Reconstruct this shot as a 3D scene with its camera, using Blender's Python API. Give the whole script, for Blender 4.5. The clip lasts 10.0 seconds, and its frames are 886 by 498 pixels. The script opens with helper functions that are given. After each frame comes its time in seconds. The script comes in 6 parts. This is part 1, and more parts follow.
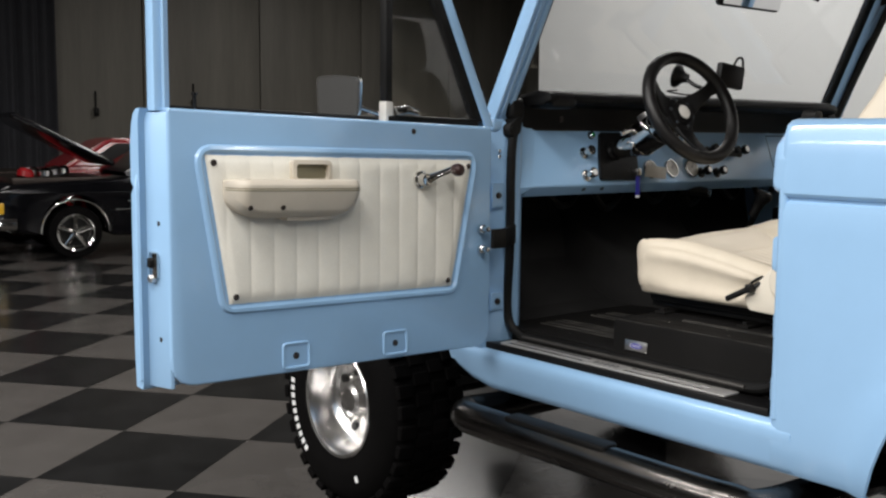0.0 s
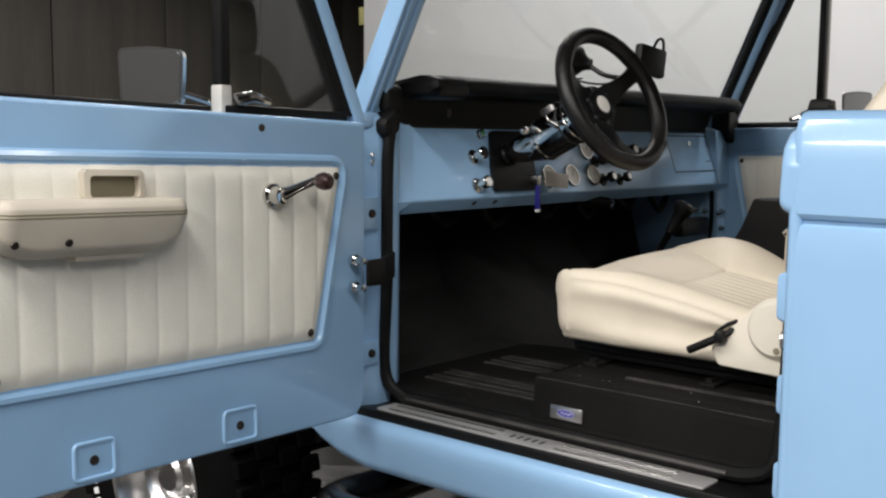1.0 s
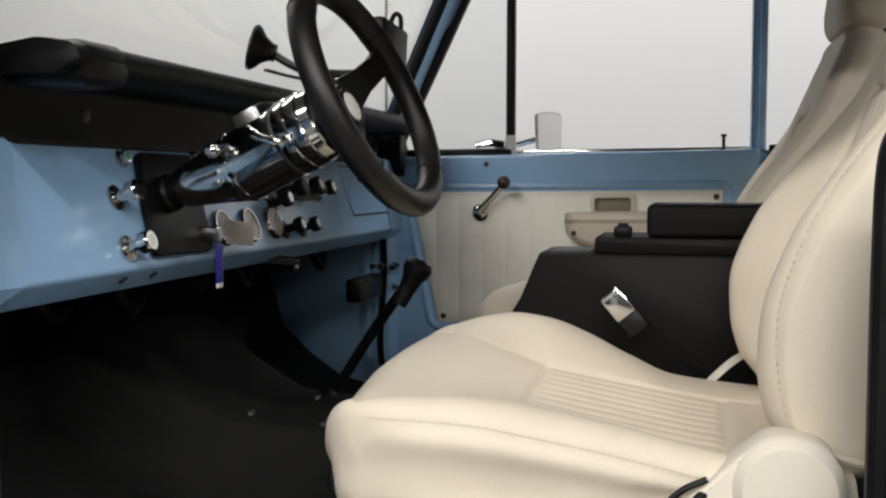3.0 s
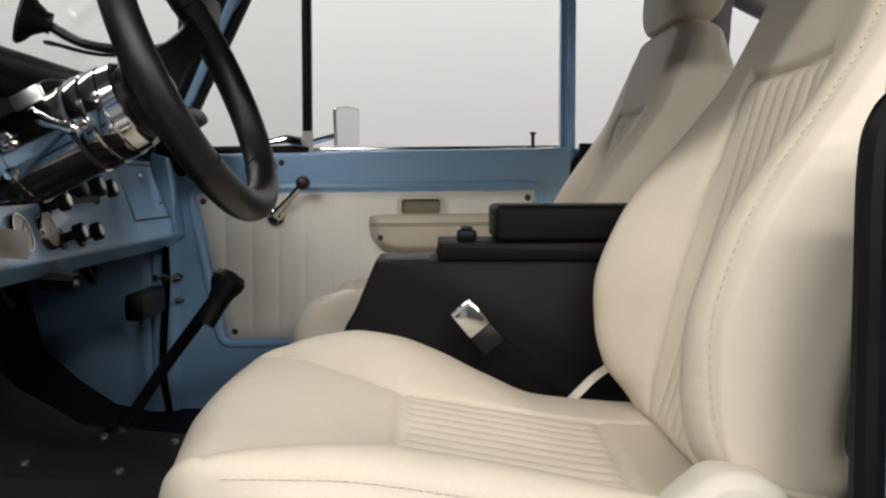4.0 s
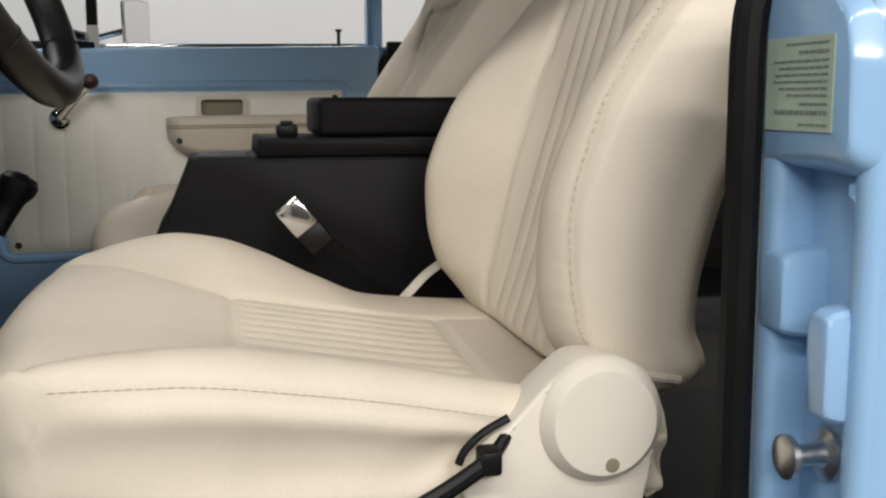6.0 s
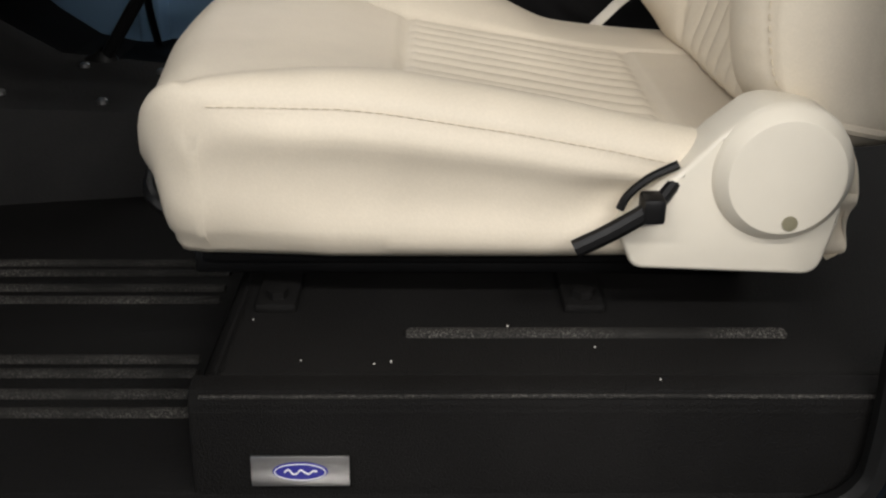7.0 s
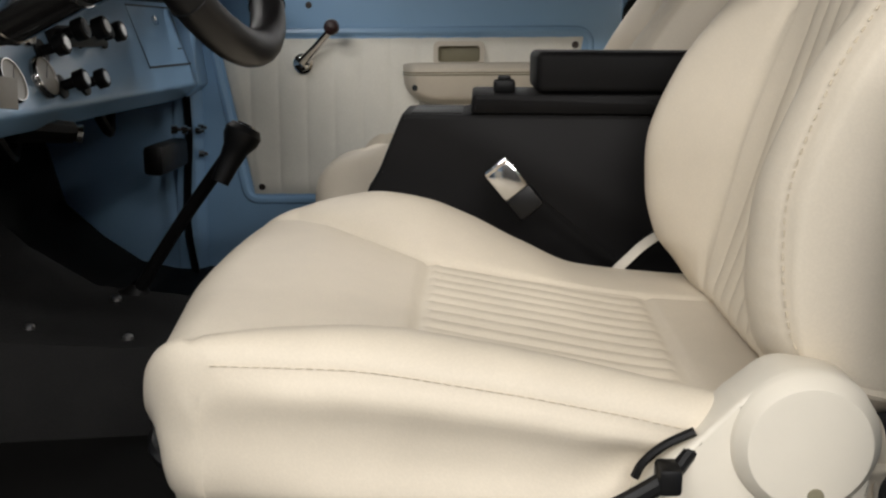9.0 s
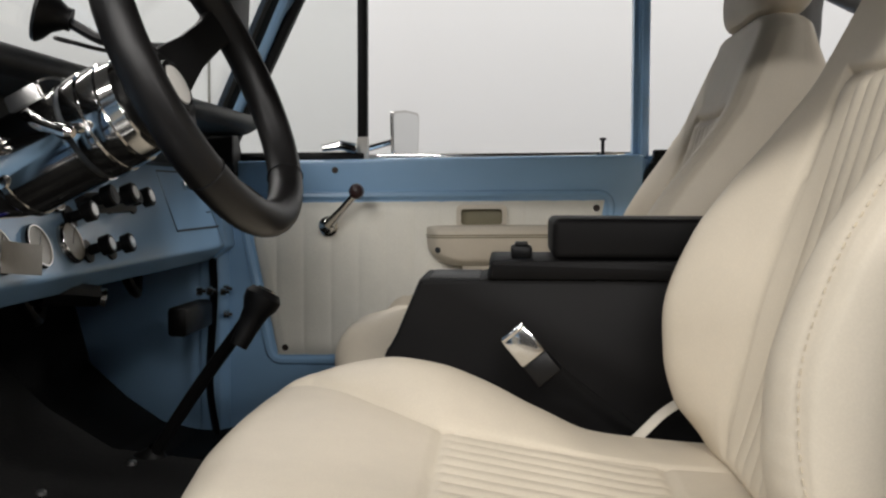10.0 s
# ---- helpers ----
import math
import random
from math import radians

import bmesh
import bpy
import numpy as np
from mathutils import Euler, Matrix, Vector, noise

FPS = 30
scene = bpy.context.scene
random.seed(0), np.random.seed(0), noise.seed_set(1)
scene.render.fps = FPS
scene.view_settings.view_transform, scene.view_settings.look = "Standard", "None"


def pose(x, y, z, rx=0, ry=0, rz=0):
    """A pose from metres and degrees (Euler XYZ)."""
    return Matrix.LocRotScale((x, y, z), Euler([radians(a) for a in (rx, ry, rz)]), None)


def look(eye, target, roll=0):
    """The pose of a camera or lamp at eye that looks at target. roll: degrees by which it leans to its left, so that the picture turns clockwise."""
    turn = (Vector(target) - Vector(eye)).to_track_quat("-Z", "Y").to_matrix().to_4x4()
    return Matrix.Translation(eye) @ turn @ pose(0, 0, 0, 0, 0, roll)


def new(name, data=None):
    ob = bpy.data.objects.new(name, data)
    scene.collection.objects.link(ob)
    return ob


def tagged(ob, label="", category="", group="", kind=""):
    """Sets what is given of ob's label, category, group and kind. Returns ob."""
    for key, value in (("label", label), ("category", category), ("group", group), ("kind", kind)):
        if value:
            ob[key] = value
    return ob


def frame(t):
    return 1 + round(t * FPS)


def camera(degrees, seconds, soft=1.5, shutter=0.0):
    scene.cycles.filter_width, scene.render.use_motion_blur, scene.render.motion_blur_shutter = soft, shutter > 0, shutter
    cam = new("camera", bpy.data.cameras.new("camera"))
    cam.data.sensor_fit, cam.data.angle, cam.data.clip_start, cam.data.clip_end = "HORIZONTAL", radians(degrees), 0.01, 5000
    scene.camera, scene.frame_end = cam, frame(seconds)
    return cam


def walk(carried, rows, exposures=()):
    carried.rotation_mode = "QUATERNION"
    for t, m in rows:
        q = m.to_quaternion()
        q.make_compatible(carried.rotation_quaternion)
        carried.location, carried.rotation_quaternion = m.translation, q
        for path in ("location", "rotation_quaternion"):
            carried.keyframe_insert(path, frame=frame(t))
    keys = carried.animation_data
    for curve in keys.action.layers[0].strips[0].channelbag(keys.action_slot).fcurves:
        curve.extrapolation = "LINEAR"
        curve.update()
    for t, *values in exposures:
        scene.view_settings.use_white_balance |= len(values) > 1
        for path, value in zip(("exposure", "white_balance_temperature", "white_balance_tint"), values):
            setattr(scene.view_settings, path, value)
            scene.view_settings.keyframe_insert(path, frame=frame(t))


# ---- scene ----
cam = camera(46.1, 10.0, 2.3)
PATH = [
    (0, (-2.4584, -1.9073, 1.1799), (-1.2112, -0.3591, 0.9618), 0.46),
    (0.5, (-2.2870, -1.6184, 1.1747), (-0.9269, -0.1680, 0.9587), 0.52),
    (1, (-2.1218, -1.3623, 1.1741), (-0.6160, -0.0634, 0.9611), 0.53),
    (1.5, (-1.9462, -1.1302, 1.1628), (-0.2845, -0.0335, 0.9724), 0.32),
    (2, (-1.7633, -0.9211, 1.1642), (0.0085, -0.0056, 1.0141), 0.62),
    (2.5, (-1.6344, -0.7769, 1.1597), (0.2146, -0.0269, 1.0218), 0.35),
    (2.7, (-1.5916, -0.7220, 1.1576), (0.2998, -0.0857, 1.0237), 0.24),
    (3.8, (-1.4017, -0.5171, 1.1482), (0.5935, -0.4596, 1.0231), -0.11),
    (4, (-1.3650, -0.5072, 1.1483), (0.6311, -0.5311, 1.0251), -0.02),
    (4.5, (-1.3325, -0.4791, 1.1505), (0.6499, -0.7115, 1.0249), -0.24),
    (5, (-1.3206, -0.4631, 1.1495), (0.6296, -0.8881, 1.0225), -0.57),
    (5.2, (-1.3118, -0.4628, 1.1447), (0.6251, -0.9454, 1.0208), -0.63),
    (6.3, (-1.2995, -0.4586, 1.1177), (0.6239, -0.7722, 0.6681), 0.13),
    (6.5, (-1.2903, -0.4730, 1.1215), (0.6092, -0.6733, 0.5282), 0.14),
    (7, (-1.2662, -0.4990, 1.1139), (0.5718, -0.5234, 0.3259), 0.37),
    (7.5, (-1.2541, -0.5077, 1.1035), (0.5424, -0.4872, 0.2246), 0.60),
    (8, (-1.2381, -0.5168, 1.1040), (0.5804, -0.4372, 0.2753), 0.20),
    (8.5, (-1.2185, -0.5263, 1.1232), (0.6791, -0.4407, 0.4973), 0.40),
    (9, (-1.2416, -0.5233, 1.1414), (0.7160, -0.4597, 0.7367), 0.24),
    (9.5, (-1.2470, -0.5236, 1.1494), (0.7383, -0.4662, 0.9149), 0.22),
    (10, (-1.2368, -0.5395, 1.1524), (0.7561, -0.4125, 1.0421), 0.18),
]
EXPOSURES = [(0.0, 0.45), (5.2, 0.45), (6.3, 0.34), (7.0, 0.30), (8.0, 0.30), (8.8, 0.36), (10.0, 0.42)]
SCALE = 1.13
walk(cam, [(t, look(Vector(eye) * SCALE, Vector(target) * SCALE, roll)) for t, eye, target, roll in PATH], EXPOSURES)

# ---------------------------------------------------------------- light
GROUND = 0.07
world = bpy.data.worlds.new("world")
scene.world = world
world.use_nodes = True
world.node_tree.nodes["Background"].inputs[0].default_value = (0.9, 0.95, 1.0, 1)
world.node_tree.nodes["Background"].inputs[1].default_value = 0.02


def strip_light(x, y, z, length, width, watts, turn=0.0, tint=(1.0, 0.97, 0.942)):
    lamp = bpy.data.lights.new("ceiling_strip", "AREA")
    lamp.shape, lamp.size, lamp.size_y, lamp.energy, lamp.color = "RECTANGLE", width, length, watts, tint
    ob = new("ceiling_strip", lamp)
    ob.matrix_world = pose(x, y, z, 0, 0, turn)
    return ob


for y, watts in ((-5.0, 118), (-1.6, 94), (1.8, 100)):
    strip_light(-3.3, y, 3.9, 2.6, 0.3, watts)
    strip_light(2.6, y - 0.5, 4.4, 2.6, 0.3, 70)
# Lower unseen row, added as side fill to brighten seats, dash and door.
for y, watts in ((-1.8, 190), (1.0, 160), (3.4, 44)):
    strip_light(-6.0, y, 3.5, 2.6, 0.3, watts)
strip_light(2.2, 3.6, 4.4, 2.6, 0.3, 46)
strip_light(-1.0, 7.5, 4.3, 2.6, 0.3, 30)
strip_light(6.0, 9.0, 4.3, 2.6, 0.3, 60)


# ---------------------------------------------------------------- materials
def tree(name):
    m = bpy.data.materials.new(name)
    m.use_nodes = True
    nt = m.node_tree
    return m, nt, nt.nodes["Principled BSDF"]


def add(nt, kind, **values):
    n = nt.nodes.new(kind)
    for k, v in values.items():
        n.inputs[k.replace("_", " ")].default_value = v
    return n


def surface(name, colour, rough=0.5, metal=0.0, vary=0.12, scale=6.0, grain=400.0, bump=0.1, depth=0.0006,
            coat=0.0, rough_vary=0.12, specular=0.5, sheen=0.0, kind="noise", stretch=1.0):
    """A principled surface with a large blotch, a fine grain in colour and relief, and uneven gloss."""
    m, nt, b = tree(name)
    co = nt.nodes.new("ShaderNodeTexCoord")
    big = add(nt, "ShaderNodeTexNoise", Scale=scale, Detail=5.0, Roughness=0.6)
    fine = add(nt, "ShaderNodeTexNoise", Scale=grain, Detail=2.0) if kind == "noise" else add(nt, "ShaderNodeTexVoronoi", Scale=grain)
    squeeze = nt.nodes.new("ShaderNodeMapping")
    squeeze.inputs["Scale"].default_value = (1, 1, stretch)
    nt.links.new(co.outputs["Object"], squeeze.inputs["Vector"])
    for n in (big, fine):
        nt.links.new(squeeze.outputs["Vector"], n.inputs["Vector"])
    ramp = add(nt, "ShaderNodeMapRange")
    ramp.inputs["From Min"].default_value, ramp.inputs["From Max"].default_value = 0.3, 0.7
    ramp.inputs["To Min"].default_value, ramp.inputs["To Max"].default_value = 1 - vary, 1 + vary
    nt.links.new(big.outputs[0], ramp.inputs["Value"])
    grainy = add(nt, "ShaderNodeMapRange")
    grainy.inputs["To Min"].default_value, grainy.inputs["To Max"].default_value = 1 - vary * 0.6, 1 + vary * 0.6
    nt.links.new(fine.outputs[0], grainy.inputs["Value"])
    both = nt.nodes.new("ShaderNodeMath")
    both.operation = "MULTIPLY"
    nt.links.new(ramp.outputs[0], both.inputs[0])
    nt.links.new(grainy.outputs[0], both.inputs[1])
    mix = nt.nodes.new("ShaderNodeVectorMath")
    mix.operation = "SCALE"
    mix.inputs[0].default_value = colour
    nt.links.new(both.outputs[0], mix.inputs["Scale"])
    nt.links.new(mix.outputs[0], b.inputs["Base Color"])
    gloss = add(nt, "ShaderNodeMapRange")
    gloss.inputs["To Min"].default_value, gloss.inputs["To Max"].default_value = max(0.02, rough - rough_vary * rough), min(1, rough + rough_vary)
    nt.links.new(big.outputs[0], gloss.inputs["Value"])
    nt.links.new(gloss.outputs[0], b.inputs["Roughness"])
    if bump:
        bp = add(nt, "ShaderNodeBump", Strength=bump, Distance=depth)
        nt.links.new(fine.outputs[0], bp.inputs["Height"])
        nt.links.new(bp.outputs[0], b.inputs["Normal"])
    b.inputs["Metallic"].default_value = metal
    b.inputs["Specular IOR Level"].default_value = specular
    b.inputs["Coat Weight"].default_value = coat
    b.inputs["Coat Roughness"].default_value = 0.10
    if sheen:
        b.inputs["Sheen Weight"].default_value = sheen
    return m


PAINT = surface("blue_paint", (0.278, 0.465, 0.69), 0.30, vary=0.05, scale=3.0, grain=900.0, bump=0.02, coat=0.6)
IVORY = surface("ivory_leather", (0.650, 0.578, 0.466), 0.52, specular=0.34, vary=0.05, scale=9.0, grain=520.0, bump=0.07, depth=0.0008, kind="voronoi")
VINYL = surface("white_pleated_vinyl", (0.74, 0.715, 0.635), 0.5, vary=0.06, scale=8.0, grain=380.0, bump=0.25, depth=0.0007, kind="voronoi")
MAROON = surface("dark_maroon_knob", (0.022, 0.006, 0.005), 0.3, vary=0.1)
POCKET = surface("olive_pocket", (0.20, 0.18, 0.115), 0.6, vary=0.1)
TAUPE = surface("taupe_armrest_plastic", (0.54, 0.487, 0.402), 0.5, vary=0.06, scale=10.0, grain=500.0, bump=0.2)
THREAD = surface("tan_thread", (0.58, 0.505, 0.385), 0.6, vary=0.06, scale=40.0)
SHELL = surface("cream_plastic", (0.72, 0.665, 0.56), 0.45, vary=0.04, scale=10.0, grain=1400.0, bump=0.05)
BLACK = surface("black_plastic", (0.0042, 0.0041, 0.0043), 0.42, specular=0.28, vary=0.2, scale=14.0, grain=600.0, bump=0.25)
PAD = surface("black_dash_vinyl", (0.0040, 0.0039, 0.0041), 0.45, specular=0.15, vary=0.2, scale=14.0, grain=420.0, bump=0.3, kind="voronoi")
CONSOLE = surface("black_console_vinyl", (0.0062, 0.0058, 0.006), 0.55, specular=0.17, vary=0.2, scale=14.0, grain=900.0, bump=0.08, kind="voronoi")
LEATHER = surface("black_wheel_leather", (0.006, 0.0055, 0.0055), 0.38, specular=0.4, vary=0.2, scale=20.0, grain=900.0, bump=0.12, kind="voronoi")
RUBBER = surface("black_rubber", (0.004, 0.0039, 0.0038), 0.5, specular=0.22, vary=0.2, scale=20.0, grain=500.0, bump=0.2)
# Paler rubber: the highlight along the sill ridges is put into its colour.
HIGHLIGHTRUBBER = surface("grey_highlight_rubber", (0.034, 0.031, 0.028), 0.45, specular=0.45, vary=0.35, scale=16.0, grain=300.0, bump=0.3)
TYRE = surface("tyre_rubber", (0.0030, 0.0028, 0.0028), 0.85, specular=0.06, vary=0.25, scale=14.0, grain=260.0, bump=0.3)
CARPET = surface("charcoal_tunnel_liner", (0.0065, 0.0062, 0.006), 0.85, vary=0.5, scale=18.0, grain=300.0, bump=0.8, depth=0.0014, specular=0.3)


def gritty(name, colour, speck, amount, rough, grain=900.0):
    """Sprayed liner: a pebbled black coat with sparse pale grit and dusty patches."""
    m = surface(name, colour, rough, vary=0.3, scale=9.0, grain=grain, bump=0.9, depth=0.0016, specular=0.14)
    nt = m.node_tree
    b = nt.nodes["Principled BSDF"]
    co = nt.nodes.new("ShaderNodeTexCoord")
    dust = add(nt, "ShaderNodeTexNoise", Scale=grain * 0.75, Detail=3.0, Roughness=0.7)
    patch = add(nt, "ShaderNodeTexNoise", Scale=11.0, Detail=4.0)
    for n in (dust, patch):
        nt.links.new(co.outputs["Object"], n.inputs["Vector"])
    pick = add(nt, "ShaderNodeMapRange")
    pick.inputs["From Min"].default_value, pick.inputs["From Max"].default_value = 0.72 - amount, 0.86 - amount
    nt.links.new(dust.outputs[0], pick.inputs["Value"])
    where = add(nt, "ShaderNodeMapRange")
    where.inputs["From Min"].default_value, where.inputs["From Max"].default_value = 0.40, 0.68
    nt.links.new(patch.outputs[0], where.inputs["Value"])
    both = nt.nodes.new("ShaderNodeMath")
    both.operation = "MULTIPLY"
    nt.links.new(pick.outputs[0], both.inputs[0])
    nt.links.new(where.outputs[0], both.inputs[1])
    mix = nt.nodes.new("ShaderNodeMix")
    mix.data_type = "RGBA"
    old = b.inputs["Base Color"].links[0].from_socket
    nt.links.new(both.outputs[0], mix.inputs["Factor"])
    nt.links.new(old, mix.inputs["A"])
    mix.inputs["B"].default_value = (*speck, 1)
    nt.links.new(mix.outputs["Result"], b.inputs["Base Color"])
    return m


LINER = gritty("black_floor_liner", (0.0060, 0.0056, 0.0053), (0.055, 0.050, 0.045), 0.05, 0.62)
WORN = gritty("worn_floor_liner", (0.017, 0.0162, 0.015), (0.17, 0.16, 0.145), 0.23, 0.65)
CHROME = surface("chrome", (0.66, 0.65, 0.63), 0.06, 1.0, vary=0.03, scale=12.0, grain=300.0, bump=0.0)
SCUFF = surface("brushed_sill_plate", (0.53, 0.52, 0.505), 0.34, 0.55, vary=0.06, scale=14.0, grain=500.0, bump=0.06)
STEP = surface("dulled_polished_steel", (0.085, 0.08, 0.076), 0.2, 1.0, vary=0.08, scale=12.0, grain=300.0, bump=0.0)
STEEL = surface("brushed_aluminium", (0.62, 0.61, 0.60), 0.28, 1.0, vary=0.08, scale=16.0, grain=300.0, bump=0.1)
RIM = surface("polished_alloy", (0.66, 0.65, 0.64), 0.2, 1.0, vary=0.06, scale=10.0, grain=300.0, bump=0.02)
SCREW = surface("dark_screw", (0.05, 0.04, 0.035), 0.4, 0.7, vary=0.2, scale=60.0)
GREYTUBE = surface("grey_rollbar_paint", (0.20, 0.20, 0.205), 0.4, vary=0.06, scale=10.0)
WHITEWALL = surface("white_wall_paint", (0.80, 0.80, 0.80), 0.8, vary=0.015, scale=0.8, grain=120.0, bump=0.08)
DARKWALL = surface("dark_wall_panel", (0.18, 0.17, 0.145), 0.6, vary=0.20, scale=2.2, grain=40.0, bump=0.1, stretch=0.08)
# DARKWALL's darkened copy for unseen walls, keeping mirror and chrome reflections dark.
SHADEWALL = surface("darkened_wall_panel", (0.014, 0.0135, 0.0125), 0.6, vary=0.14, scale=0.9, grain=60.0, bump=0.1)
DRAPE = surface("charcoal_curtain", (0.035, 0.036, 0.042), 0.85, vary=0.15, scale=6.0, grain=300.0, bump=0.2)
CEILING = surface("ceiling_paint", (0.25, 0.25, 0.25), 0.8, vary=0.05, scale=1.0)
DARKTILE = surface("black_floor_tile", (0.013, 0.013, 0.013), 0.16, vary=0.3, scale=5.0, grain=200.0, bump=0.05)
GREYTILE = surface("grey_floor_tile", (0.078, 0.072, 0.067), 0.18, vary=0.12, scale=5.0, grain=200.0, bump=0.05)
CARBLACK = surface("black_car_paint", (0.003, 0.003, 0.004), 0.06, vary=0.1, scale=3.0, bump=0.0, coat=0.15, specular=0.3)
CARRED = surface("red_car_paint", (0.30, 0.01, 0.014), 0.18, vary=0.06, scale=3.0, bump=0.0, coat=0.4)
STICKER = surface("pale_green_sticker", (0.42, 0.50, 0.40), 0.5, vary=0.08, scale=25.0)
FAINTINK = surface("faded_ink", (0.20, 0.24, 0.20), 0.5, vary=0.1)
INK = surface("dark_ink", (0.03, 0.035, 0.04), 0.5, vary=0.1)
BADGEBLUE = surface("badge_blue_enamel", (0.02, 0.02, 0.22), 0.3, vary=0.06)
WHITE = surface("white_enamel", (0.75, 0.75, 0.75), 0.4, vary=0.04)
DIAL = surface("pale_dial", (0.62, 0.60, 0.56), 0.35, vary=0.06, scale=30.0)
PAPER = surface("grey_paper_tag", (0.52, 0.50, 0.46), 0.6, vary=0.08, scale=25.0)
GREEN = surface("green_lens", (0.02, 0.22, 0.10), 0.2, vary=0.05)
RED = surface("red_lens", (0.25, 0.02, 0.02), 0.2, vary=0.05)
PALEYELLOW = surface("pale_yellow_card", (0.55, 0.52, 0.22), 0.6, vary=0.08)
AMBER = surface("amber_lens", (0.65, 0.38, 0.02), 0.25, vary=0.05)
BELT = surface("black_seat_belt", (0.0035, 0.0034, 0.0034), 0.7, specular=0.12, vary=0.15, scale=30.0, grain=900.0, bump=0.4)
BELTIVORY = surface("cream_seat_belt", (0.55, 0.51, 0.44), 0.6, vary=0.08, scale=30.0, grain=900.0, bump=0.4)

MIRROR, nt, b = tree("mirror_glass")
b.inputs["Base Color"].default_value, b.inputs["Metallic"].default_value, b.inputs["Roughness"].default_value = (0.86, 0.87, 0.87, 1), 1.0, 0.02
GLASS, nt, b = tree("window_glass")
thin = add(nt, "ShaderNodeBsdfTransparent")
thin.inputs[0].default_value = (0.965, 0.975, 0.97, 1)
shine = add(nt, "ShaderNodeBsdfGlossy", Roughness=0.02)
facing = add(nt, "ShaderNodeLayerWeight", Blend=0.5)
steep = nt.nodes.new("ShaderNodeMath")
steep.operation = "POWER"
steep.inputs[1].default_value = 5.0
nt.links.new(facing.outputs["Facing"], steep.inputs[0])
gloss = add(nt, "ShaderNodeMapRange")
gloss.inputs["To Min"].default_value, gloss.inputs["To Max"].default_value = 0.05, 0.5
nt.links.new(steep.outputs[0], gloss.inputs["Value"])
blend = nt.nodes.new("ShaderNodeMixShader")
nt.links.new(gloss.outputs[0], blend.inputs[0])
nt.links.new(thin.outputs[0], blend.inputs[1])
nt.links.new(shine.outputs[0], blend.inputs[2])
nt.links.new(blend.outputs[0], nt.nodes["Material Output"].inputs[0])


# ---------------------------------------------------------------- mesh helpers
def thing(name, at, label, category, group="", kind=""):
    ob = new(name)
    ob.empty_display_size = 0.1
    ob.location = at
    return tagged(ob, label, category, group, kind)


def base_of(ob):
    return ob.matrix_basis.copy() if ob.parent is None else Matrix.Identity(4)


def part(name, bm, material, parent=None, label="", m=None, sharp=32, normals=True):
    """Links a bmesh as one mesh object, under a thing or a part where a parent is given. Places are in the world's metres."""
    if m is not None:
        bm.transform(m)
    if normals:
        bmesh.ops.recalc_face_normals(bm, faces=bm.faces)
    bm.normal_update()
    for f in bm.faces:
        f.smooth = True
    for e in bm.edges:
        if len(e.link_faces) == 2 and e.calc_face_angle(0.0) > radians(sharp):
            e.smooth = False
    me = bpy.data.meshes.new(name)
    bm.to_mesh(me)
    bm.free()
    for mm in (material if isinstance(material, (list, tuple)) else [material]):
        me.materials.append(mm)
    ob = new(name, me)
    if parent is not None:
        ob.parent = parent
        ob.matrix_parent_inverse = base_of(parent).inverted()
    if label:
        tagged(ob, label)
    return ob


def box(x0, x1, y0, y1, z0, z1, bevel=0.0, segments=2, bm=None):
    b = bmesh.new()
    bmesh.ops.create_cube(b, size=1.0)
    b.transform(Matrix.Translation(((x0 + x1) / 2, (y0 + y1) / 2, (z0 + z1) / 2)) @ Matrix.Diagonal((abs(x1 - x0), abs(y1 - y0), abs(z1 - z0), 1)))
    if bevel:
        bmesh.ops.bevel(b, geom=list(b.edges), offset=bevel, segments=segments, affect="EDGES", profile=0.5)
    return join(bm, b) if bm is not None else b


def join(bm, other):
    me = bpy.data.meshes.new("tmp")
    other.to_mesh(me)
    other.free()
    bm.from_mesh(me)
    bpy.data.meshes.remove(me)
    return bm


def plate(points, axis, lo, hi, bevel=0.0, segments=2, bm=None):
    """A flat polygon given in the two axes other than `axis`, made thick from lo to hi along it."""
    b = bmesh.new()

    def at(p, w):
        return {"x": (w, p[0], p[1]), "y": (p[0], w, p[1]), "z": (p[0], p[1], w)}[axis]

    low = [b.verts.new(at(p, lo)) for p in points]
    top = [b.verts.new(at(p, hi)) for p in points]
    n = len(points)
    b.faces.new(low[::-1])
    b.faces.new(top)
    for i in range(n):
        b.faces.new((low[i], low[(i + 1) % n], top[(i + 1) % n], top[i]))
    bmesh.ops.recalc_face_normals(b, faces=b.faces)
    if bevel:
        bmesh.ops.bevel(b, geom=list(b.edges), offset=bevel, segments=segments, affect="EDGES", profile=0.5)
    return join(bm, b) if bm is not None else b


def rounded(points, r, steps=5):
    """A polygon with its corners rounded to the radius r."""
    out = []
    n = len(points)
    for i in range(n):
        a, p, c = (Vector(points[(i + k) % n]) for k in (-1, 0, 1))
        rr = r[i] if isinstance(r, (list, tuple)) else r
        if rr <= 0:
            out.append(tuple(p))
            continue
        d1, d2 = (a - p).normalized(), (c - p).normalized()
        ang = d1.angle(d2) / 2
        cut = min(rr / math.tan(ang), (a - p).length * 0.48, (c - p).length * 0.48)
        q1, q2 = p + d1 * cut, p + d2 * cut
        for k in range(steps + 1):
            t = k / steps
            out.append(tuple(q1 * (1 - t) ** 2 + p * 2 * t * (1 - t) + q2 * t * t))
    return out


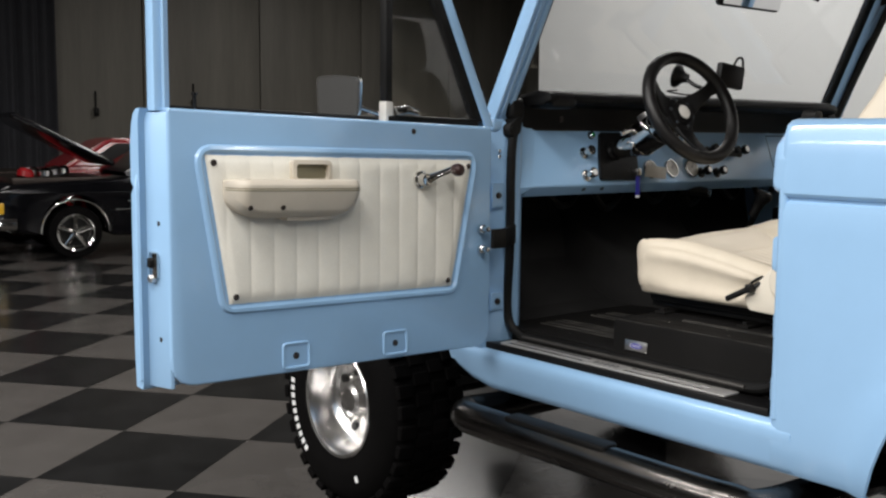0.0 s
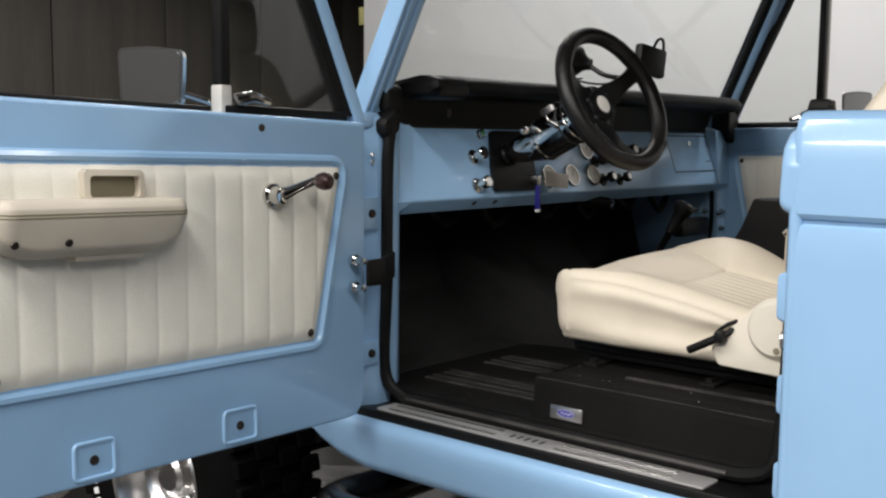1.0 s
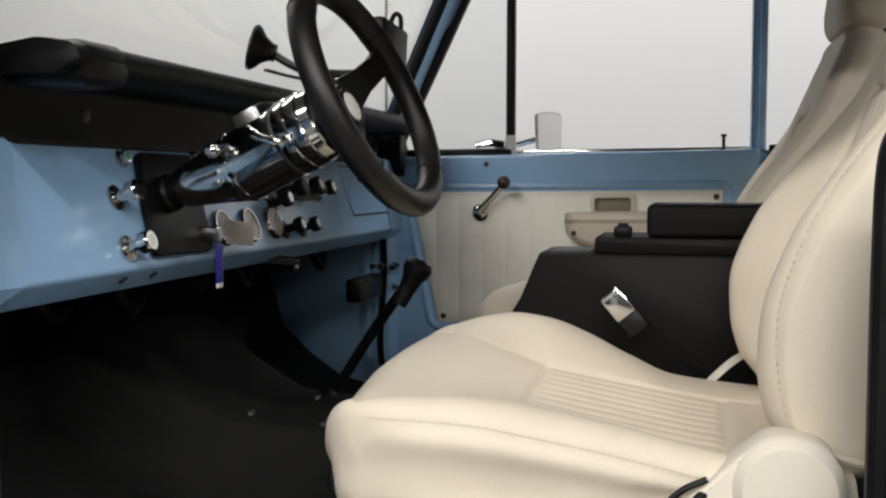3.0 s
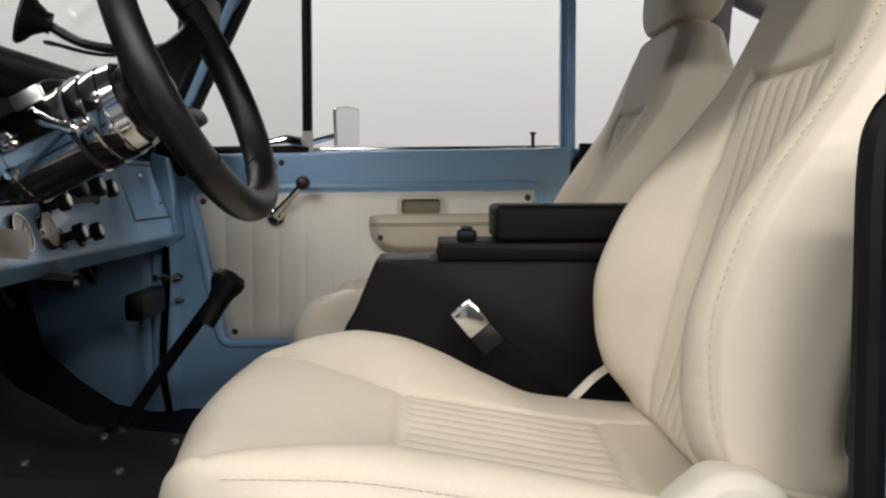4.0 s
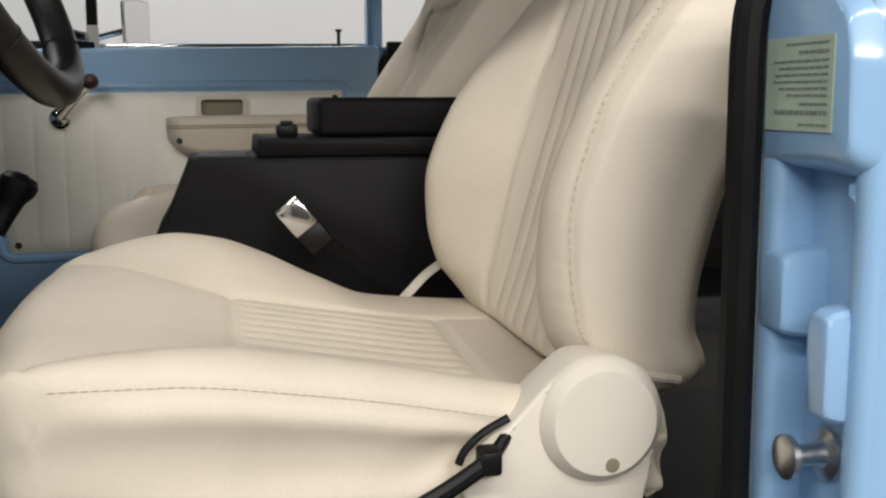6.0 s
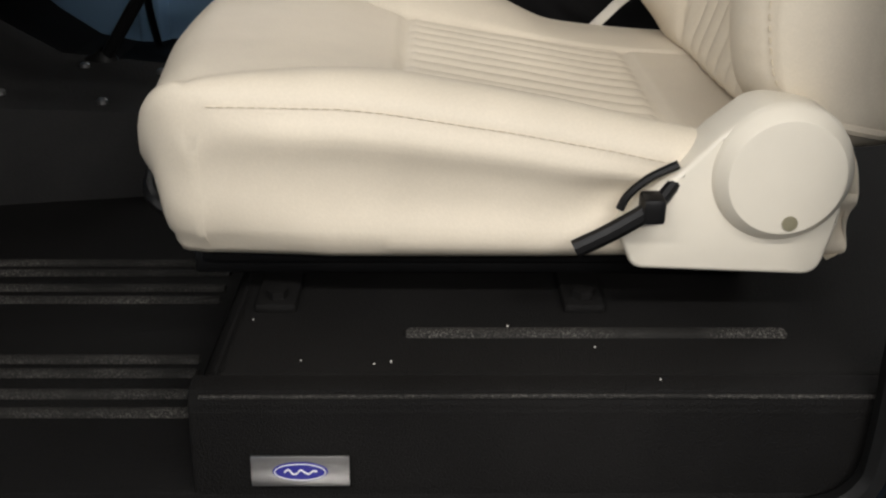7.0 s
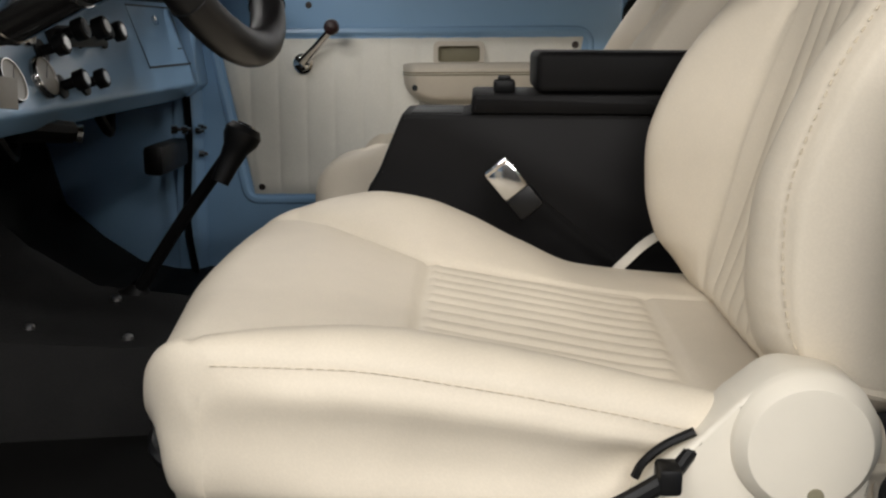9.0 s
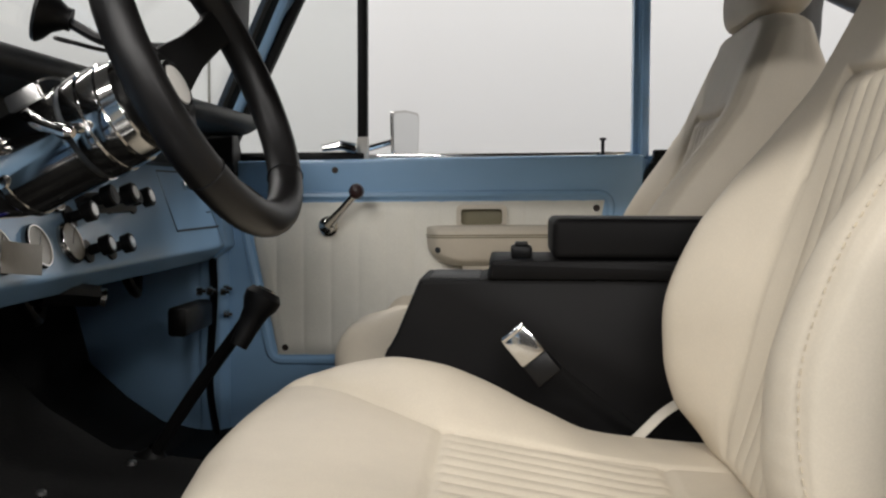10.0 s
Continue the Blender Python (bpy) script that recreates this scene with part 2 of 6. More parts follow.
def loft(rings, closed=True, caps=True, bm=None):
    """A skin over rings of equally many points."""
    b = bmesh.new() if bm is None else bm
    vs = [[b.verts.new(p) for p in ring] for ring in rings]
    n = len(rings[0])
    for r0, r1 in zip(vs, vs[1:]):
        for i in range(n if closed else n - 1):
            j = (i + 1) % n
            b.faces.new((r0[i], r0[j], r1[j], r1[i]))
    if caps and closed:
        b.faces.new(vs[0][::-1])
        b.faces.new(vs[-1])
    return b


def tube(path, radius, sides=12, closed=False, bm=None, flat=1.0):
    """A round bar along a path of points; radius one number or one for each point."""
    pts = [Vector(p) for p in path]
    n = len(pts)
    rings = []
    ref = None
    for i, p in enumerate(pts):
        if closed:
            d = (pts[(i + 1) % n] - pts[i - 1]).normalized()
        else:
            d = (pts[min(i + 1, n - 1)] - pts[max(i - 1, 0)]).normalized()
        if ref is None:
            ref = d.orthogonal().normalized()
        ref = (ref - d * ref.dot(d)).normalized()
        side = d.cross(ref)
        r = radius[i] if isinstance(radius, (list, tuple)) else radius
        rings.append([p + (ref * math.cos(a) + side * math.sin(a) * flat) * r for a in (2 * math.pi * k / sides for k in range(sides))])
    if closed:
        b = bmesh.new() if bm is None else bm
        vs = [[b.verts.new(q) for q in ring] for ring in rings]
        for i in range(n):
            r0, r1 = vs[i], vs[(i + 1) % n]
            for k in range(sides):
                b.faces.new((r0[k], r0[(k + 1) % sides], r1[(k + 1) % sides], r1[k]))
        return b
    return loft(rings, bm=bm)


def smooth_path(points, steps=6):
    """A Catmull-Rom curve through points."""
    p = [Vector(q) for q in points]
    p = [p[0] * 2 - p[1]] + p + [p[-1] * 2 - p[-2]]
    out = []
    for i in range(1, len(p) - 2):
        for k in range(steps):
            t = k / steps
            out.append(0.5 * (2 * p[i] + (p[i + 1] - p[i - 1]) * t + (2 * p[i - 1] - 5 * p[i] + 4 * p[i + 1] - p[i + 2]) * t * t
                              + (3 * p[i] - p[i - 1] - 3 * p[i + 1] + p[i + 2]) * t ** 3))
    out.append(p[-2])
    return out


def lathe(profile, at, axis, sides=28, bm=None):
    """A turned shape: profile of (along, radius) about the axis through `at`."""
    at, d = Vector(at), Vector(axis).normalized()
    u = d.orthogonal().normalized()
    v = d.cross(u)
    rings = [[at + d * h + (u * math.cos(a) + v * math.sin(a)) * max(r, 1e-5) for a in (2 * math.pi * k / sides for k in range(sides))] for h, r in profile]
    return loft(rings, caps=False, bm=bm)


def boss(outline, base, height, pull=0.18, steps=6):
    """A pressed boss standing towards +y: an (x, z) outline whose edge rolls over to a flat face."""
    cx, cz = sum(p[0] for p in outline) / len(outline), sum(p[1] for p in outline) / len(outline)
    reach = max(max(abs(x - cx), abs(z - cz)) for x, z in outline)
    rings = []
    for k in range(steps + 1):
        a = math.pi / 2 * k / steps
        cut = pull * height * 5 * (1 - math.cos(a))
        rings.append([(cx + (x - cx) * (1 - cut / max(0.5 * reach, abs(x - cx) + abs(z - cz))), base + height * math.sin(a), cz + (z - cz) * (1 - cut / max(0.5 * reach, abs(x - cx) + abs(z - cz)))) for x, z in outline])
    return loft(rings)


def curve_at(table, v):
    """Value of a table of (key, value) at v, along a curve without overshoot."""
    if v <= table[0][0]:
        return table[0][1]
    if v >= table[-1][0]:
        return table[-1][1]
    n = len(table)
    slope = [(table[i + 1][1] - table[i][1]) / (table[i + 1][0] - table[i][0]) for i in range(n - 1)]
    for i in range(n - 1):
        (a, p), (c, q) = table[i], table[i + 1]
        if v <= c:
            m0 = slope[0] if i == 0 else 0.0 if slope[i - 1] * slope[i] <= 0 else 2 * slope[i - 1] * slope[i] / (slope[i - 1] + slope[i])
            m1 = slope[-1] if i == n - 2 else 0.0 if slope[i] * slope[i + 1] <= 0 else 2 * slope[i] * slope[i + 1] / (slope[i] + slope[i + 1])
            h = c - a
            t = (v - a) / h
            return (2 * t ** 3 - 3 * t * t + 1) * p + (t ** 3 - 2 * t * t + t) * h * m0 + (3 * t * t - 2 * t ** 3) * q + (t ** 3 - t * t) * h * m1

# ---------------------------------------------------------------- the hall
part("wall_east", box(4.2, 4.4, -9.0, 5.0, GROUND, 5.0, 0.01), WHITEWALL)
part("wall_north", box(-9.0, 14.0, 13.2, 13.4, GROUND, 5.0), DARKWALL)
# South and west walls are unseen; their shade is put into the near-black colour.
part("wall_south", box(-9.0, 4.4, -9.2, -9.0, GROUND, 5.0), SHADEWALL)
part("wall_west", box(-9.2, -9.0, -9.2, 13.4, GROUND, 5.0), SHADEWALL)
part("wall_far_east", box(14.0, 14.2, 4.4, 13.4, GROUND, 5.0), DARKWALL)
part("wall_return", box(4.4, 14.2, 4.8, 5.0, GROUND, 5.0), DARKWALL)
part("ceiling", box(-9.2, 14.2, -9.2, 13.4, 5.0, 5.2), CEILING)
for ob, label in (("wall_east", "plain white painted studio wall"), ("wall_north", "dark grey-brown wall of tall panels"),
                  ("wall_south", "dark grey-brown wall"), ("wall_west", "dark grey-brown wall"), ("wall_far_east", "dark grey-brown wall"),
                  ("wall_return", "dark grey-brown wall"), ("ceiling", "plain grey ceiling of the hall")):
    tagged(bpy.data.objects[ob], label, "ceiling" if ob == "ceiling" else "wall", kind="structure")
north = bpy.data.objects["wall_north"]
for k in range(-5, 8):
    x = 5.87 + 1.96 * (k - 2)
    part("wall_panel", box(x + 0.012, x + 1.948, 13.16, 13.197, GROUND + 0.1, 4.9, 0.006), DARKWALL, north)

part("wall_joint", box(4.192, 4.205, 1.038, 1.050, GROUND + 0.01, 4.95), DARKWALL, bpy.data.objects["wall_east"], "thin dark joint between two wall boards")
folds = [(-1.2 + 3.75 * k / 180, 12.98 + 0.035 * math.sin(k * 0.9) + 0.02 * math.sin(k * 0.37 + 1)) for k in range(181)]
drape = loft([[(x, y, z) for x, y in folds] + [(x, y + 0.012, z) for x, y in folds[::-1]] for z in (GROUND + 0.03, 1.5, 3.2, 4.7)])
tagged(part("curtain", drape, DRAPE), "dark charcoal curtain hanging in folds along the wall", "curtain")
for x, z in ((3.17, 1.47), (4.70, 1.63)):
    plug = thing("wall_outlet", (x, 13.15, z), "small black outlet box on the wall panels", "outlet")
    part("outlet_box", box(x - 0.03, x + 0.03, 13.09, 13.158, z - 0.06, z + 0.06, 0.01), BLACK, plug)
    part("conduit", tube([(x, 13.14, z + 0.06), (x, 13.14, z + 0.30)], 0.012, 8), BLACK, plug)
tag = tagged(part("wall_tag", box(4.24, 4.26, 5.02, 5.10, 2.12, 2.27, 0.008), PALEYELLOW), "pale yellow tag hanging at the wall's corner", "tag")
# ---------------------------------------------------------------- the vehicle: body
CAR = thing("off_road_vehicle", (0, -0.5, GROUND), "light blue open two-door off-road vehicle with the driver's door open", "car")


def side_profile(out, top=1.214):
    """Outline of a body side from the top rail over the shoulder and the crease to the rocker, as (x, z); out is the widest x."""
    pts = [(out - 0.045, top), (out - 0.028, top - 0.003), (out - 0.014, top - 0.012), (out - 0.006, top - 0.03), (out - 0.001, 1.15), (out, 1.10), (out, 1.080),
           (out - 0.004, 1.074), (out - 0.010, 1.072), (out - 0.010, 1.066), (out - 0.004, 1.063), (out - 0.001, 1.04), (out, 0.95), (out, 0.80), (out - 0.002, 0.70), (out - 0.006, 0.62),
           (out - 0.012, 0.575), (out - 0.022, 0.558), (out - 0.05, 0.552)]
    return pts


def quarter_panel(side):
    prof = side_profile(0.80)
    ys = [-0.8155, -0.8175, -0.823, -0.832] + [-0.86 - 0.035 * k for k in range(45)]
    wy, wz, wr = -1.59, 0.46, 0.575
    bm = bmesh.new()
    grid = []
    fine = []
    for (x0, z0), (x1, z1) in zip(prof, prof[1:]):
        n = max(1, int(abs(z1 - z0) / 0.03))
        fine += [(x0 + (x1 - x0) * k / n, z0 + (z1 - z0) * k / n) for k in range(n)]
    fine.append(prof[-1])
    for i, y in enumerate(ys):
        inset = (0.012, 0.006, 0.002, 0.0)[i] if i < 4 else 0.0
        row = []
        for x, z in fine:
            d = math.hypot(y - wy, z - wz)
            flare = 0.045 * max(0, 1 - max(0, d - wr) / 0.07) ** 2 if z < 1.0 else 0
            yy, zz = y, z
            if d < wr and z < 1.02:
                k = wr / max(d, 0.01)
                yy, zz = wy + (y - wy) * k, wz + (z - wz) * k
            rim = inset * min(1.0, max(0.0, (z - 0.62) / 0.05))
            row.append(bm.verts.new((side * (x - rim + flare), yy, zz)))
        grid.append(row)
    for i in range(len(ys) - 1):
        for j in range(len(fine) - 1):
            q = [(ys[a], fine[c][1]) for a, c in ((i, j), (i + 1, j), (i + 1, j + 1), (i, j + 1))]
            if all(math.hypot(y - wy, z - wz) < wr for y, z in q):
                continue
            bm.faces.new((grid[i][j], grid[i + 1][j], grid[i + 1][j + 1], grid[i][j + 1]))
    loose = [v for v in bm.verts if not v.link_faces]
    bmesh.ops.delete(bm, geom=loose, context="VERTS")
    bmesh.ops.remove_doubles(bm, verts=bm.verts, dist=0.0008)
    bmesh.ops.recalc_face_normals(bm, faces=bm.faces)
    ret = bmesh.ops.solidify(bm, geom=list(bm.faces), thickness=0.004)
    return bm


for side in (-1, 1):
    part("quarter_panel", quarter_panel(side), PAINT, CAR, "glossy light blue quarter panel with a shoulder crease")
    part("body_rail", box(side * 0.76, side * 0.60, -2.4, -0.86, 1.165, 1.199, 0.008), PAINT, CAR)
    part("inner_side_panel", box(side * 0.655, side * 0.635, -2.4, -0.83, 0.62, 1.17, 0.006), LINER, CAR, "black inner side panel")
    # rocker below the door opening, tapering up towards the front wheel
    prof = [(0.70, 0.652), (0.780, 0.656), (0.788, 0.653), (0.794, 0.646), (0.7965, 0.635), (0.794, 0.62), (0.788, 0.577), (0.784, 0.565), (0.777, 0.558), (0.70, 0.553)]
    rings = []
    for y, lift in ((-0.86, 0.0), (-0.60, 0.0), (-0.30, 0.0), (-0.02, 0.0), (0.05, 0.012), (0.10, 0.03), (0.135, 0.052)):
        rings.append([(side * x, y, z + lift * (0.665 - z) / 0.1) for x, z in prof])
    part("rocker_panel", loft(rings), PAINT, CAR, "light blue rocker panel under the door opening")
    part("hinge_pillar", plate(rounded([(side * 0.67, 0.04), (side * 0.792, 0.04), (side * 0.792, 0.012), (side * 0.74, -0.012), (side * 0.69, -0.012), (side * 0.67, 0.0)], 0.006, 2), "z", 0.655, 1.212, 0.003), PAINT, CAR, "light blue hinge pillar")
    part("front_fender", plate([(0.045, 0.60), (0.13, 0.61), (0.16, 0.72), (0.26, 0.85), (0.42, 0.93), (0.62, 0.96), (0.82, 0.92), (0.98, 0.82), (1.06, 0.68), (1.30, 0.70), (1.34, 1.17), (0.045, 1.19)], "x", side * 0.79, side * 0.775, 0.004), PAINT, CAR)
part("hood", plate(rounded([(-0.70, 0.06), (0.70, 0.06), (0.69, 1.33), (-0.69, 1.33)], 0.05), "z", 1.155, 1.195, 0.012), PAINT, CAR)
part("grille_panel", box(-0.75, 0.75, 1.34, 1.40, 0.72, 1.17, 0.02), WHITE, CAR)
part("cowl", plate(rounded([(0.046, 1.10), (0.07, 1.10), (0.10, 1.17), (0.09, 1.215), (0.060, 1.225), (0.046, 1.20)], 0.008, 2), "x", -0.735, 0.735, 0.004), PAINT, CAR)
part("tailgate", box(-0.70, 0.70, -2.46, -2.41, 0.62, 1.18, 0.012), PAINT, CAR)
part("floor_pan", box(-0.708, 0.708, -2.40, 0.16, 0.64, 0.703, 0.006), LINER, CAR, "black sprayed floor liner")
# raised floor under the seats, the tunnel and the toe board
part("seat_riser", plate(rounded([(-0.340, 0.65), (-0.350, 0.768), (-0.362, 0.777), (-2.3, 0.777), (-2.3, 0.65)], [0.0, 0.006, 0.006, 0, 0], 3), "x", -0.684, 0.684, 0.004), LINER, CAR, "black speckled liner on the raised floor under the seats")
part("toe_board", plate([(0.04, 0.703), (0.11, 0.717), (0.18, 0.764), (0.25, 0.826), (0.282, 0.95), (0.30, 1.16), (0.34, 1.16), (0.34, 0.62), (0.04, 0.62)], "x", -0.674, 0.674, 0.003), CARPET, CAR, "black liner on the toe board")
tun = []
for y, w, h in ((-0.36, 0.13, 0.776), (-0.30, 0.15, 0.785), (-0.15, 0.18, 0.79), (0.0, 0.21, 0.80), (0.10, 0.24, 0.85), (0.2, 0.27, 0.93), (0.29, 0.30, 1.0)):
    tun.append([(-w, y, 0.64), (-w * 0.82, y, h - 0.03), (-w * 0.66, y, h), (w * 0.66, y, h), (w * 0.82, y, h - 0.03), (w, y, 0.64)])
part("transmission_tunnel", loft(tun), CARPET, CAR, "black liner over the transmission tunnel")
for k, (x, y) in enumerate(((0.073, 0.042), (0.070, -0.052), (0.064, -0.152), (0.10, -0.19), (-0.09, -0.12), (-0.08, 0.0))):
    part("tunnel_bolt", lathe([(0.0, 0.0065), (0.004, 0.0065), (0.006, 0.004), (0.006, 0.0)], (x, y, curve_at([(-0.15, 0.79), (0.0, 0.80)], y)), (0, 0, 1), 8), STEEL, CAR)
# ribs pressed into the liner
for x, y0, y1, z in ((-0.614, -0.325, -0.02, 0.703), (-0.588, -0.322, -0.02, 0.703), (-0.557, -0.318, -0.02, 0.703), (-0.535, -0.316, -0.02, 0.703),
                     (-0.427, -0.312, -0.02, 0.703), (-0.402, -0.312, -0.02, 0.703), (-0.369, -0.311, -0.02, 0.703), (-0.346, -0.311, -0.02, 0.703), (-0.630, -0.745, -0.482, 0.777)):
    x0, x1 = x - 0.0055, x + 0.0055
    part("floor_rib", box(x0, x1, y0, y1, z - 0.004, z + 0.004, 0.003), WORN, CAR, "worn raised rib in the floor liner")
for side in (-1, 1):
    part("riser_lip", plate(rounded([(side * 0.682, 0.65), (side * 0.682, 0.7765), (side * 0.701, 0.773), (side * 0.704, 0.763), (side * 0.708, 0.66), (side * 0.708, 0.65)], [0, 0, 0.006, 0.006, 0, 0], 3), "y", -0.80, -0.346, 0.003), LINER, CAR)
part("worn_edge", tube([(-0.7025, -0.79, 0.7710), (-0.7025, -0.6, 0.7720), (-0.7025, -0.354, 0.7710)], 0.0015, 6), WORN, CAR, "scuffed edge of the raised floor")
specks = bmesh.new()
for k in range(16):
    raised = k % 2
    x, y = (random.uniform(-0.70, -0.60), random.uniform(-0.78, -0.36)) if raised else (random.uniform(-0.70, -0.34), random.uniform(-0.34, -0.03))
    z, r = (0.7775 if raised else 0.7035), random.uniform(0.0003, 0.0006)
    box(x - r, x + r * random.uniform(1, 3), y - r, y + r, z - 0.0002, z + 0.0004, bm=specks)
tagged(part("dust_specks", specks, PAPER, CAR, "pale dust specks on the floor liner"), kind="stuff")
# the sill: a black step seal and a scuff plate
for side in (-1, 1):
    part("sill_seal", tube(smooth_path([(side * 0.722, -0.026, 1.20), (side * 0.727, -0.022, 1.12), (side * 0.728, -0.022, 0.9), (side * 0.726, -0.015, 0.74), (side * 0.718, -0.05, 0.692), (side * 0.715, -0.12, 0.686), (side * 0.715, -0.4, 0.686), (side * 0.715, -0.68, 0.686), (side * 0.716, -0.745, 0.691), (side * 0.717, -0.776, 0.710), (side * 0.714, -0.786, 0.75), (side * 0.706, -0.789, 0.88), (side * 0.703, -0.790, 1.08), (side * 0.70, -0.792, 1.160), (side * 0.70, -0.798, 1.188), (side * 0.70, -0.812, 1.203), (side * 0.70, -0.832, 1.208)], 8), 0.0115, 10), RUBBER, CAR, "thick black rubber door seal")
    # Two ridges whose grey colour paints the highlight lines on the seal.
    for x, z in ((0.7265, 0.689), (0.7035, 0.6925)):
        part("seal_lip", tube(smooth_path([(side * x, -0.07, z), (side * x, -0.40, z), (side * x, -0.68, z), (side * x, -0.712, z - 0.001)], 5), [0.002] + [0.0040] * 14 + [0.001], 8), HIGHLIGHTRUBBER, CAR, "ridge of the sill seal with its highlight painted grey")
    part("sill_top", box(side * 0.71, side * 0.778, -0.80, 0.03, 0.645, 0.6715, 0.003), BLACK, CAR)
    sp = part("scuff_plate", plate(rounded([(side * 0.722, -0.698), (side * 0.773, -0.698), (side * 0.773, -0.039), (side * 0.722, -0.039)], 0.006, 3), "z", 0.6718, 0.6755, 0.001), SCUFF, CAR, "brushed aluminium door sill scuff plate")
    for x in (0.7335, 0.7395, 0.7605, 0.7665):
        for y0, y1 in ((-0.64, -0.43), (-0.31, -0.06)):
            part("raised_line", box(side * (x - 0.0015), side * (x + 0.0015), y0, y1, 0.6752, 0.6764), CHROME, sp)
    for k, dy in enumerate((-0.40, -0.385, -0.37, -0.355, -0.34)):
        part("engraved_mark", box(side * 0.740, side * 0.757, dy, dy + 0.006, 0.6752, 0.6759), INK, sp)
# B pillar jambs behind the doors
for side in (-1, 1):
    jamb = part("door_jamb", plate(rounded([(side * 0.665, 0.655), (side * 0.79, 0.655), (side * 0.79, 1.06), (side * 0.787, 1.16), (side * 0.765, 1.195), (side * 0.665, 1.199)], [0, 0.006, 0.01, 0.03, 0.012, 0], 4), "y", -0.87, -0.829, 0.004), PAINT, CAR, "light blue door jamb with pressed bosses")
    for z0, z1, x0, x1 in ((0.972, 1.030, 0.706, 0.741), (0.930, 1.003, 0.764, 0.789), (0.80, 0.862, 0.742, 0.778), (0.68, 0.74, 0.742, 0.778)):
        part("pressed_boss", boss(rounded([(side * x0, z0), (side * x1, z0), (side * x1, z1), (side * x0, z1)], 0.009, 3), -0.832, 0.031, 0.06), PAINT, jamb)
    part("jamb_lip", box(side * 0.690, side * 0.722, -0.84, -0.803, 0.66, 1.09, 0.008, 3), PAINT, jamb)
    part("upper_boss", boss(rounded([(side * 0.692, 1.078), (side * 0.799, 1.074), (side * 0.799, 1.14), (side * 0.791, 1.176), (side * 0.765, 1.194), (side * 0.692, 1.196)], [0, 0.016, 0.03, 0.030, 0.022, 0], 6), -0.836, 0.0340, 0.10, 8), PAINT, jamb)
    hem = smooth_path([(side * 0.789, -0.824, 0.662), (side * 0.789, -0.824, 0.90), (side * 0.789, -0.824, 1.10), (side * 0.786, -0.824, 1.150), (side * 0.778, -0.824, 1.178), (side * 0.762, -0.824, 1.190), (side * 0.730, -0.824, 1.194), (side * 0.690, -0.824, 1.195)], 6)
    part("hemmed_edge", tube(hem, 0.0098, 12), PAINT, jamb)
    part("weld_seam", tube(smooth_path([(side * (0.787 + 0.0016 * math.sin(k * 2.4)), -0.827, 1.19 - 0.03 * k) for k in range(17)], 3), 0.0045, 6), PAINT, jamb)
    striker = part("door_striker", lathe([(0, 0.017), (0.004, 0.017), (0.006, 0.009), (0.012, 0.007), (0.026, 0.007), (0.027, 0.014), (0.031, 0.014), (0.033, 0.01), (0.033, 0.0)], (side * 0.752, -0.829, 0.903), (0, 1, 0), 14), STEEL, CAR, "bare metal door striker")
    part("seal_flap", plate(rounded([(side * 0.695, 1.192), (side * 0.740, 1.195), (side * 0.744, 1.212), (side * 0.718, 1.217), (side * 0.710, 1.230), (side * 0.690, 1.229), (side * 0.688, 1.20)], 0.003, 2), "y", -0.832, -0.802, 0.003), RUBBER, CAR, "cut end of black rubber seal")
    part("seal_fin", plate(rounded([(-0.80, 1.195), (-0.80, 1.216), (-0.832, 1.226), (-0.838, 1.195)], 0.004, 2), "x", side * 0.692, side * 0.708, 0.002), RUBBER, CAR)
label = part("sticker", box(-0.7795, -0.708, -0.8018, -0.8008, 1.1015, 1.1565), STICKER, CAR, "worn pale green information sticker")
rows = [(1.1525, 0.75, 0.0010), (1.1475, 0.50, 0.0018), (1.1425, 0.9, 0.0012), (1.1385, 0.8, 0.0012), (1.1345, 0.95, 0.0012), (1.1305, 0.9, 0.0012), (1.1265, 0.85, 0.0012), (1.1225, 0.7, 0.0012), (1.1175, 0.35, 0.0012), (1.1125, 0.9, 0.0024), (1.1055, 0.5, 0.0010)]
for z, fill, h in rows:
    bars = bmesh.new()
    x = -0.775
    while x < -0.775 + 0.060 * fill:
        w = random.uniform(0.003, 0.008)
        box(x, x + w, -0.8006, -0.8002, z - h / 2, z + h / 2, bm=bars)
        x += w + 0.0014
    part("text_bar", bars, FAINTINK, label)
# badge on the riser
TILTED = Matrix.Translation((-0.7080, -0.4160, 0.7200)) @ Matrix.Rotation(radians(2), 4, "Y")
badge = part("badge_plate", box(-0.0012, 0.0012, -0.0315, 0.0315, -0.0112, 0.0112, 0.0006), STEEL, CAR, "aluminium plate with a blue oval emblem", m=TILTED)
emb = bmesh.new()
ring = [(-0.0010, 0.0180 * math.cos(a), 0.0072 * math.sin(a)) for a in (2 * math.pi * k / 32 for k in range(32))]
loft([ring, [(-0.0018, y * 0.97, z * 0.95) for _, y, z in ring]], bm=emb)
part("oval_emblem", emb, BADGEBLUE, badge, m=TILTED)
swirl = bmesh.new()
tube([(-0.0020, 0.0163 * math.cos(a), 0.0060 * math.sin(a)) for a in (2 * math.pi * k / 32 for k in range(32))], 0.0004, 4, True, swirl)
tube(smooth_path([(-0.0020, 0.010 - 0.0026 * k, 0.0022 * math.sin(k * 1.9) * (1.0 - 0.06 * k)) for k in range(9)], 5), 0.0006, 4, bm=swirl)
part("emblem_stroke", swirl, WHITE, badge, m=TILTED)

# ---------------------------------------------------------------- windscreen frame
SLOPE = -0.46


def on_screen(x, z, off=0.0):
    return (x, 0.035 + SLOPE * (z - 1.215) + off, z)


